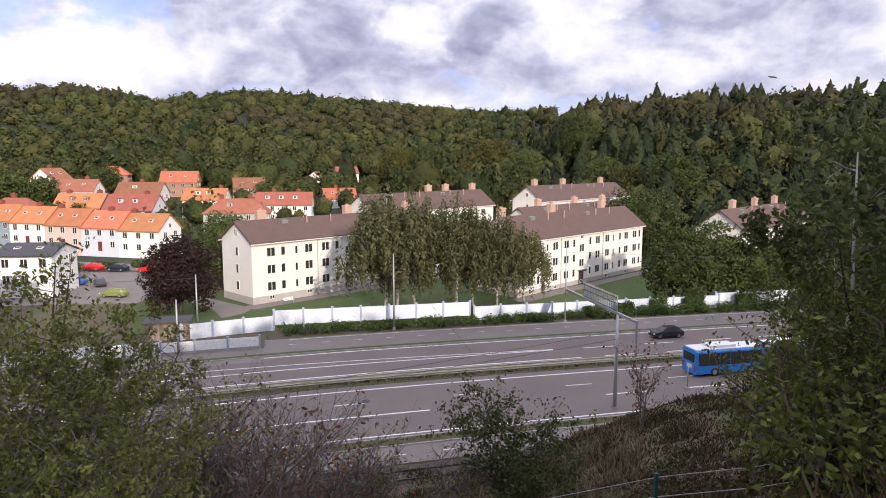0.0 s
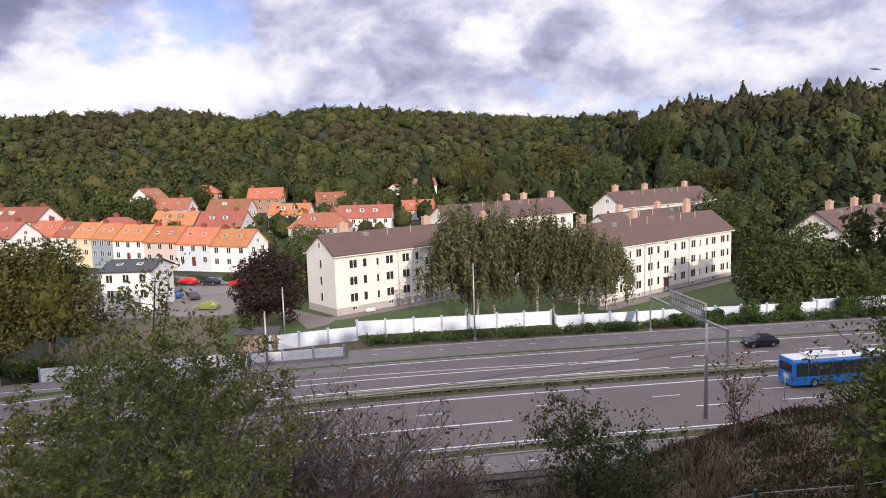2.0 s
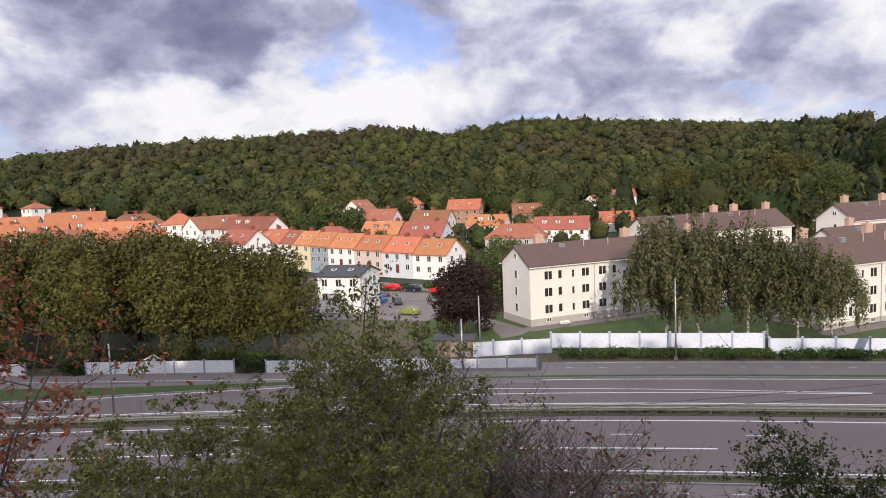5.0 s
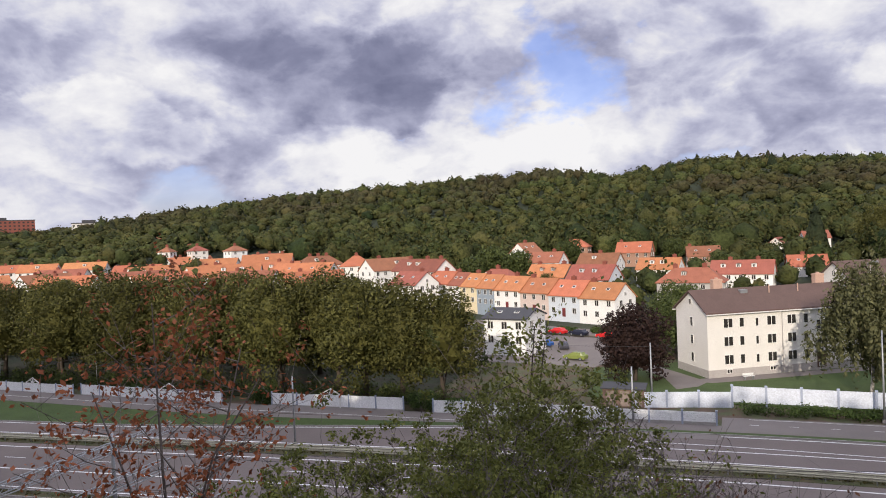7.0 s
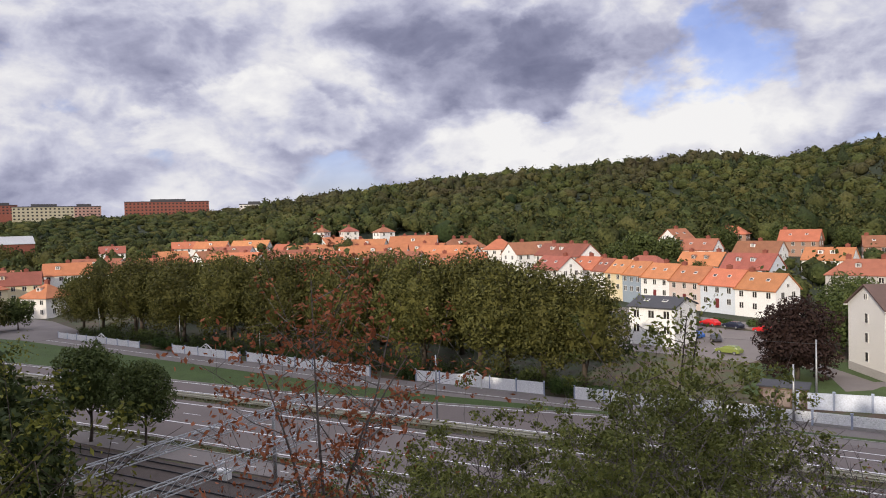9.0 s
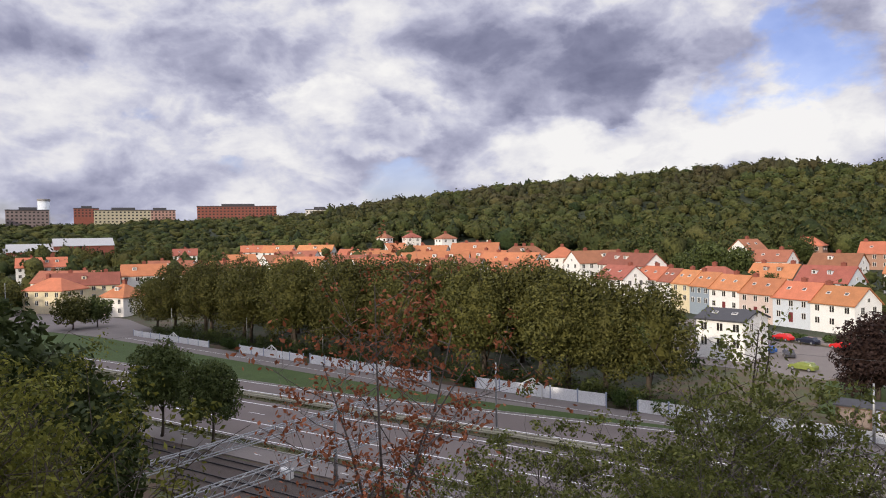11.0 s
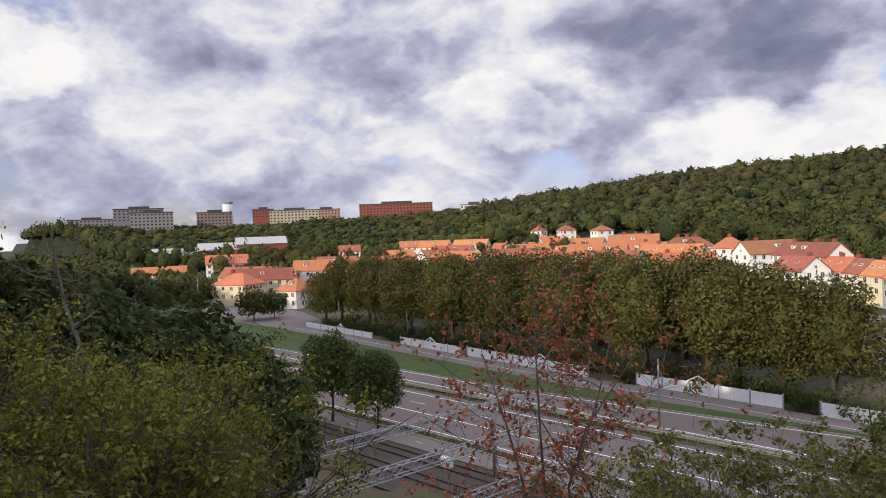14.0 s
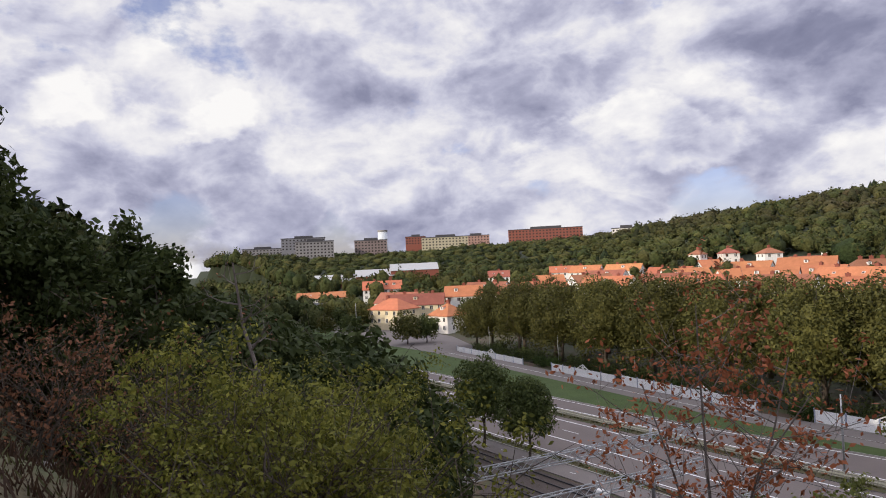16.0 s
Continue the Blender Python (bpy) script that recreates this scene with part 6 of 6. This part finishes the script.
for i, (az, r, h, w, n, lf) in enumerate(((43.5, 19, 6.8, 3.6, 4500, 0.095), (40, 20, 7.8, 4.2, 8000, 0.095), (35, 17, 6.4, 4.2, 8500, 0.095), (30, 19, 7.4, 4.2, 7500, 0.10), (25.5, 16, 5.6, 4.2, 6500, 0.085), (21, 18, 7.6, 4.2, 8000, 0.09), (17.5, 15.5, 6.2, 4.0, 8000, 0.085), (13.2, 17, 6.6, 3.6, 7000, 0.085), (9.5, 15, 4.4, 2.6, 3000, 0.08), (21, 12.5, 3.0, 4.0, 6000, 0.085), (14, 11.5, 2.3, 3.0, 5000, 0.07), (30, 13, 2.6, 4.0, 5000, 0.085), (37, 13.5, 2.8, 3.6, 3600, 0.085))):
    x, y = at(az, r)
    near_plant("rowan", 10 + i, x, y, h, w, int(n * 1.3), lf * 0.84, L_ROWAN, "dense green rowan on the slope below", "tree", M_GREYBARK, stems=4, n2=12, n3=6, r0=0.055, spread=0.27, clump=0.4, group=G1)
for i, (az, r, h, w, n) in enumerate(((18.3, 21, 12.4, 4.0, 2200), (14.9, 21, 11.6, 3.6, 2000), (20.8, 22, 10.6, 3.0, 1300))):
    x, y = at(az, r)
    near_plant("ash_sapling", 40 + i, x, y, h, w, n, 0.11, L_ROWAN, "tall sparse young ash above the thicket", "tree", stems=2, n2=12, n3=5, r0=0.075, spread=0.3, from_z=0.35, group="young ashes", lo=0.4)
for i, (az, r, h, w, n) in enumerate(((5.0, 17, 5.4, 3.0, 260), (2.5, 16, 4.6, 3.0, 300), (-0.5, 17, 4.6, 3.0, 260), (-4.0, 16.5, 3.5, 2.6, 500), (-7, 18, 3.8, 2.4, 500), (6.5, 15, 4.6, 2.6, 160), (1.0, 13, 3.0, 2.8, 400), (-14, 20, 3.4, 2.0, 200), (37, 17.5, 4.5, 2.6, 200), (47, 15, 3.6, 2.4, 160))):
    x, y = at(az, r)
    near_plant("bare_shrub", 60 + i, x, y, h, w, n, 0.08, L_BROWN if i % 3 == 0 else L_ROWAN, "almost leafless grey shrub with fine twigs", "shrub", M_GREYBARK, stems=6, n2=12, n3=8, r0=0.04, spread=0.2, up=0.9, group="bare shrubs")
x, y = at(-19.2, 20)
near_plant("bush", 81, x, y, 4.5, 4.2, 9500, 0.075, L_DARK, "green bush standing above the heath", "bush", stems=5, n2=10, n3=6, spread=0.26)
x, y = at(-30.0, 36)
near_plant("bare_tree", 82, x, y, 4.6, 2.8, 420, 0.12, L_BROWN, "slim tree with brown withered leaves on the spur", "tree", M_GREYBARK, stems=3, n2=10, n3=6, r0=0.05, up=1.3)
# oaks on the spur
for i, (az, r, h, w, n, lf) in enumerate(((-50.5, 16, 9.4, 3.4, 9000, 0.13), (-46.6, 19, 6.4, 4.8, 11000, 0.13), (-51.5, 24, 11.0, 6.0, 12000, 0.16), (-42.6, 12.5, 3.2, 3.0, 11000, 0.056), (-46.8, 10.5, 3.2, 3.2, 14000, 0.048), (-45.2, 25, 8.0, 4.6, 9000, 0.15), (-57, 10, 4.5, 4.0, 7000, 0.1), (-45, 8.5, 1.4, 2.2, 2600, 0.075), (-49, 16, 7.4, 3.8, 8000, 0.12))):
    x, y = at(az, r)
    near_plant("oak", 90 + i, x, y, h, w, n, lf, L_DARK if i in (0, 1, 2, 5, 6, 8) else L_SPUR, "leafy young oak on the heath spur", "tree", stems=3, n2=15, n3=7, r0=0.11, spread=0.34, from_z=0.08, group="oaks on the spur", droop=0.0)
x, y = at(-44.2, 12)
near_plant("birch_sapling", 120, x, y, 6.4, 1.8, 260, 0.07, L_BIRCH, "thin pale birch stem among the oaks", "tree", M_BIRCHBARK, stems=1, n2=9, n3=3, r0=0.06)
# the rust-red tree and its shrubs
x, y = at(46.0, 17)
near_plant("red_tree", 130, x, y, 12.0, 6.6, 3000, 0.098, L_RUST, "sparse young tree with rust-red autumn leaves", "tree", M_GREYBARK, stems=4, n2=9, n3=7, r0=0.06, spread=0.3, up=0.5, from_z=0.45, lo=0.50)
for i, (az, r, h, w) in enumerate(((52.5, 15, 4.0, 2.6), (50, 14, 3.2, 2.2), (44.5, 13, 2.6, 2.0))):
    x, y = at(az, r)
    near_plant("red_shrub", 140 + i, x, y, h, w, 520, 0.075, L_RUST, "thin shrub with rust-red leaves", "shrub", M_GREYBARK, stems=5, n2=8, n3=5, r0=0.02, up=1.2, group="red shrubs")
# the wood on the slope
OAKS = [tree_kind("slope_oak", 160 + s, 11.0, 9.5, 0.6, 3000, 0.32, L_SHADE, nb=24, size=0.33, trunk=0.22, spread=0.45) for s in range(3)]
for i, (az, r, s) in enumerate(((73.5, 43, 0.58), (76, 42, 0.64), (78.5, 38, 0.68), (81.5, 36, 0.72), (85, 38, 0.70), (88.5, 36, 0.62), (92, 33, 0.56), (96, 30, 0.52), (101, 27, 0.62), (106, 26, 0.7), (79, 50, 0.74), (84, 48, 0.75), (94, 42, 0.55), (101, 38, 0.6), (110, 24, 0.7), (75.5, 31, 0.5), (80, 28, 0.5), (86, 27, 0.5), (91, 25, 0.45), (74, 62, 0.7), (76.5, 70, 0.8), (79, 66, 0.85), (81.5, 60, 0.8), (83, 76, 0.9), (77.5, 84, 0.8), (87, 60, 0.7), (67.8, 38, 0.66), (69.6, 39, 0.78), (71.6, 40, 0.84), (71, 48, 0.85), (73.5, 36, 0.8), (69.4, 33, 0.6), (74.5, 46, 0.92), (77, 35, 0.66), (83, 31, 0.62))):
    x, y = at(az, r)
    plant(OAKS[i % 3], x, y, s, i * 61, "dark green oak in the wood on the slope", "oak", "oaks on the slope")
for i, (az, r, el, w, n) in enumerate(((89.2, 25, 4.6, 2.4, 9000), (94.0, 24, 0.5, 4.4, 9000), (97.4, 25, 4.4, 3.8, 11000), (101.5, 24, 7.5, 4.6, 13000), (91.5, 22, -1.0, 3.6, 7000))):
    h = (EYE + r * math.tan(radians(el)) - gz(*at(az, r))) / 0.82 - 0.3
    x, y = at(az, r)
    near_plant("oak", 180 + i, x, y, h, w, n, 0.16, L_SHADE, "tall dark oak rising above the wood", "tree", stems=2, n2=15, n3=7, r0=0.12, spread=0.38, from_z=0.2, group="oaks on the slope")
for i, (az, r, h, w, n) in enumerate(((77, 13, 3.7, 4.0, 15000), (72.4, 15, 2.0, 3.0, 7000), (81, 11.5, 3.4, 4.0, 10000), (85.5, 12, 3.0, 3.6, 7000), (73, 10, 2.2, 3.6, 6000), (82, 9, 1.4, 2.8, 4000), (76.5, 17, 6.4, 4.4, 7000))):
    x, y = at(az, r)
    near_plant("young_oak", 200 + i, x, y, h, w, int(n * 1.6), 0.054, L_OAK, "bright green young oak on the slope", "tree", stems=5, n2=15, n3=4, r0=0.06, spread=0.40, clump=0.2, group="young oaks", droop=0.0)
x, y = at(82.7, 17)
near_plant("dead_tree", 220, x, y, 9.2, 3.4, 120, 0.06, L_BROWN, "dead slender tree with a bare grey trunk", "tree", M_GREYBARK, stems=1, n2=18, n3=4, r0=0.10, up=0.5, from_z=0.25)
for i, (az, r, h, w, n) in enumerate(((93.5, 15, 3.8, 3.0, 900), (97, 14, 3.2, 2.6, 1500), (90.5, 17, 4.2, 3.0, 1500), (87, 15, 3.0, 2.4, 1200))):
    x, y = at(az, r)
    near_plant("brown_shrub", 230 + i, x, y, h, w, n, 0.06, L_BROWN, "shrub with withered brown leaves", "shrub", M_BARK, stems=4, n2=10, n3=6, r0=0.03, up=0.9, group="withered shrubs")
for i, (az, r, h) in enumerate(((69.5, 12, 3.6), (71, 13, 4.4))):
    x, y = at(az, r)
    near_plant("birch_sapling", 240 + i, x, y, h, 1.4, 160, 0.06, L_BIRCH, "thin birch sapling with a pale stem", "tree", M_BIRCHBARK, stems=1, n2=10, n3=4, r0=0.045, group="birch saplings")

# heather, grass and bracken on the heath
rngt = np.random.default_rng(77)


def tufts(name, n, az0, az1, r0, r1, h, mat, label, category):
    az = np.radians(rngt.uniform(az0, az1, n))
    r = np.sqrt(rngt.uniform(r0 * r0, r1 * r1, n))
    x, y = -r * np.sin(az), r * np.cos(az)
    hh = h * (0.4 + 0.9 * rngt.random(n)) * (0.45 + 1.5 * np.abs(np.sin(x * 0.9 + 0.8 * np.sin(y * 0.5)) * np.cos(y * 0.8 + 0.6 * np.sin(x * 0.6))))
    z = ground(x, y) - 0.02
    a = rngt.random(n) * 6.283
    lean = 0.35 * rngt.normal(size=(n, 2)) * hh[:, None]
    w = 0.006 + 0.0007 * r + 0.02 * hh
    V = np.stack([np.stack([x - w * np.cos(a), y - w * np.sin(a), z], -1), np.stack([x + w * np.cos(a), y + w * np.sin(a), z], -1),
                  np.stack([x + lean[:, 0] + w * 0.7 * np.cos(a), y + lean[:, 1] + w * 0.7 * np.sin(a), z + hh * 0.8], -1), np.stack([x + lean[:, 0] * 1.2, y + lean[:, 1] * 1.2, z + hh], -1)], 1).reshape(-1, 3)
    tagged(new(name, raw_mesh(name, V, np.arange(4 * n).reshape(-1, 4), mat)), label, category, kind="stuff")


L_GRASS = leafmat("rough_grass", (0.030, 0.034, 0.012), (0.085, 0.082, 0.032))
L_DRY = leafmat("dry_grass", (0.10, 0.075, 0.045), (0.22, 0.17, 0.11))
L_BRACKEN = leafmat("heather_brown", (0.032, 0.019, 0.013), (0.088, 0.052, 0.033))
tufts("heather", 52000, -52, 6, 5, 50, 0.22, L_BRACKEN, "brown heather covering the spur", "heather")
tufts("rough_grass", 30000, -52, 10, 4, 50, 0.22, L_GRASS, "olive-green rough grass among the heather", "grass")
tufts("dry_grass", 9000, -30, -5, 12, 40, 0.45, L_DRY, "bleached dry grass on the spur", "grass")
tufts("heather", 15000, 80, 112, 9, 26, 0.26, L_BRACKEN, "brown heather on the rocky knoll", "heather")
tufts("rough_grass", 14000, 40, 112, 9, 40, 0.28, L_GRASS, "olive rough grass on the slope", "grass")
rngb = np.random.default_rng(31)
n = 330
az = np.radians(rngb.uniform(-50, -8, n))
r = np.sqrt(rngb.uniform(100, 1500, n))
bx, by = -r * np.sin(az), r * np.cos(az)
v, f = leaf_cards(rngb, np.stack([bx, by, ground(bx, by) + 0.15, 0.35 + 0.7 * rngb.random(n), 0.35 + 0.7 * rngb.random(n), 0.25 + 0.45 * rngb.random(n)], -1), 44000, 0.06, 0.6)
tagged(new("heath_scrub", raw_mesh("heath_scrub", v, f, L_HEATH)), "low dark scrub in cushions over the heath", "scrub", kind="stuff")
# bare rock on the knoll
M_ROCK = material("lichened_rock", (0.14, 0.125, 0.115), 0.95, 0.3, 1.5, 14.0, 0.8)
rv, rf = ico(3)
for az, r, s in ((95.5, 13.5, 0.35), (98.0, 13, 0.4), (93, 12.5, 0.3), (-12.5, 26, 0.7), (-9.5, 25, 0.5)):
    x, y = at(az, r)
    o = tagged(new("rock", raw_mesh("rock", lumpy(rv, int(r * 3)) * np.array([s * 1.4, s, s * 0.45]), rf, M_ROCK)), "grey lichened bedrock showing through the heath", "rock", "rocks")
    o.location = (x, y, gz(x, y) + 0.02)
# wire fence with green posts
wf = thing("wire_fence", pose(0, 0, 0), "low wire fence with green steel posts on the heath", "fence")
M_GREENP = material("green_post_paint", (0.01, 0.07, 0.05), 0.5)
ends = []
for az, r in ((-12, 11.0), (-31.6, 9.6), (-47, 9.4)):
    x, y = at(az, r)
    z = gz(x, y)
    top = EYE - math.tan(radians(24.3)) * r if az == -31.6 else z + 1.0
    Mesh().box(x - 0.025, y - 0.025, z - 0.3, x + 0.025, y + 0.025, max(z + 0.7, top)).ob("post", M_GREENP, wf)
    ends.append(Vector((x, y, max(z + 0.7, top))))
for k in (0.06, 0.35):
    for a, b in zip(ends[:-1], ends[1:]):
        Mesh().tube([a - Vector((0, 0, k)), a.lerp(b, 0.5) - Vector((0, 0, k + 0.05)), b - Vector((0, 0, k))], [0.006] * 3, 4).ob("wire", M_STEEL, wf)
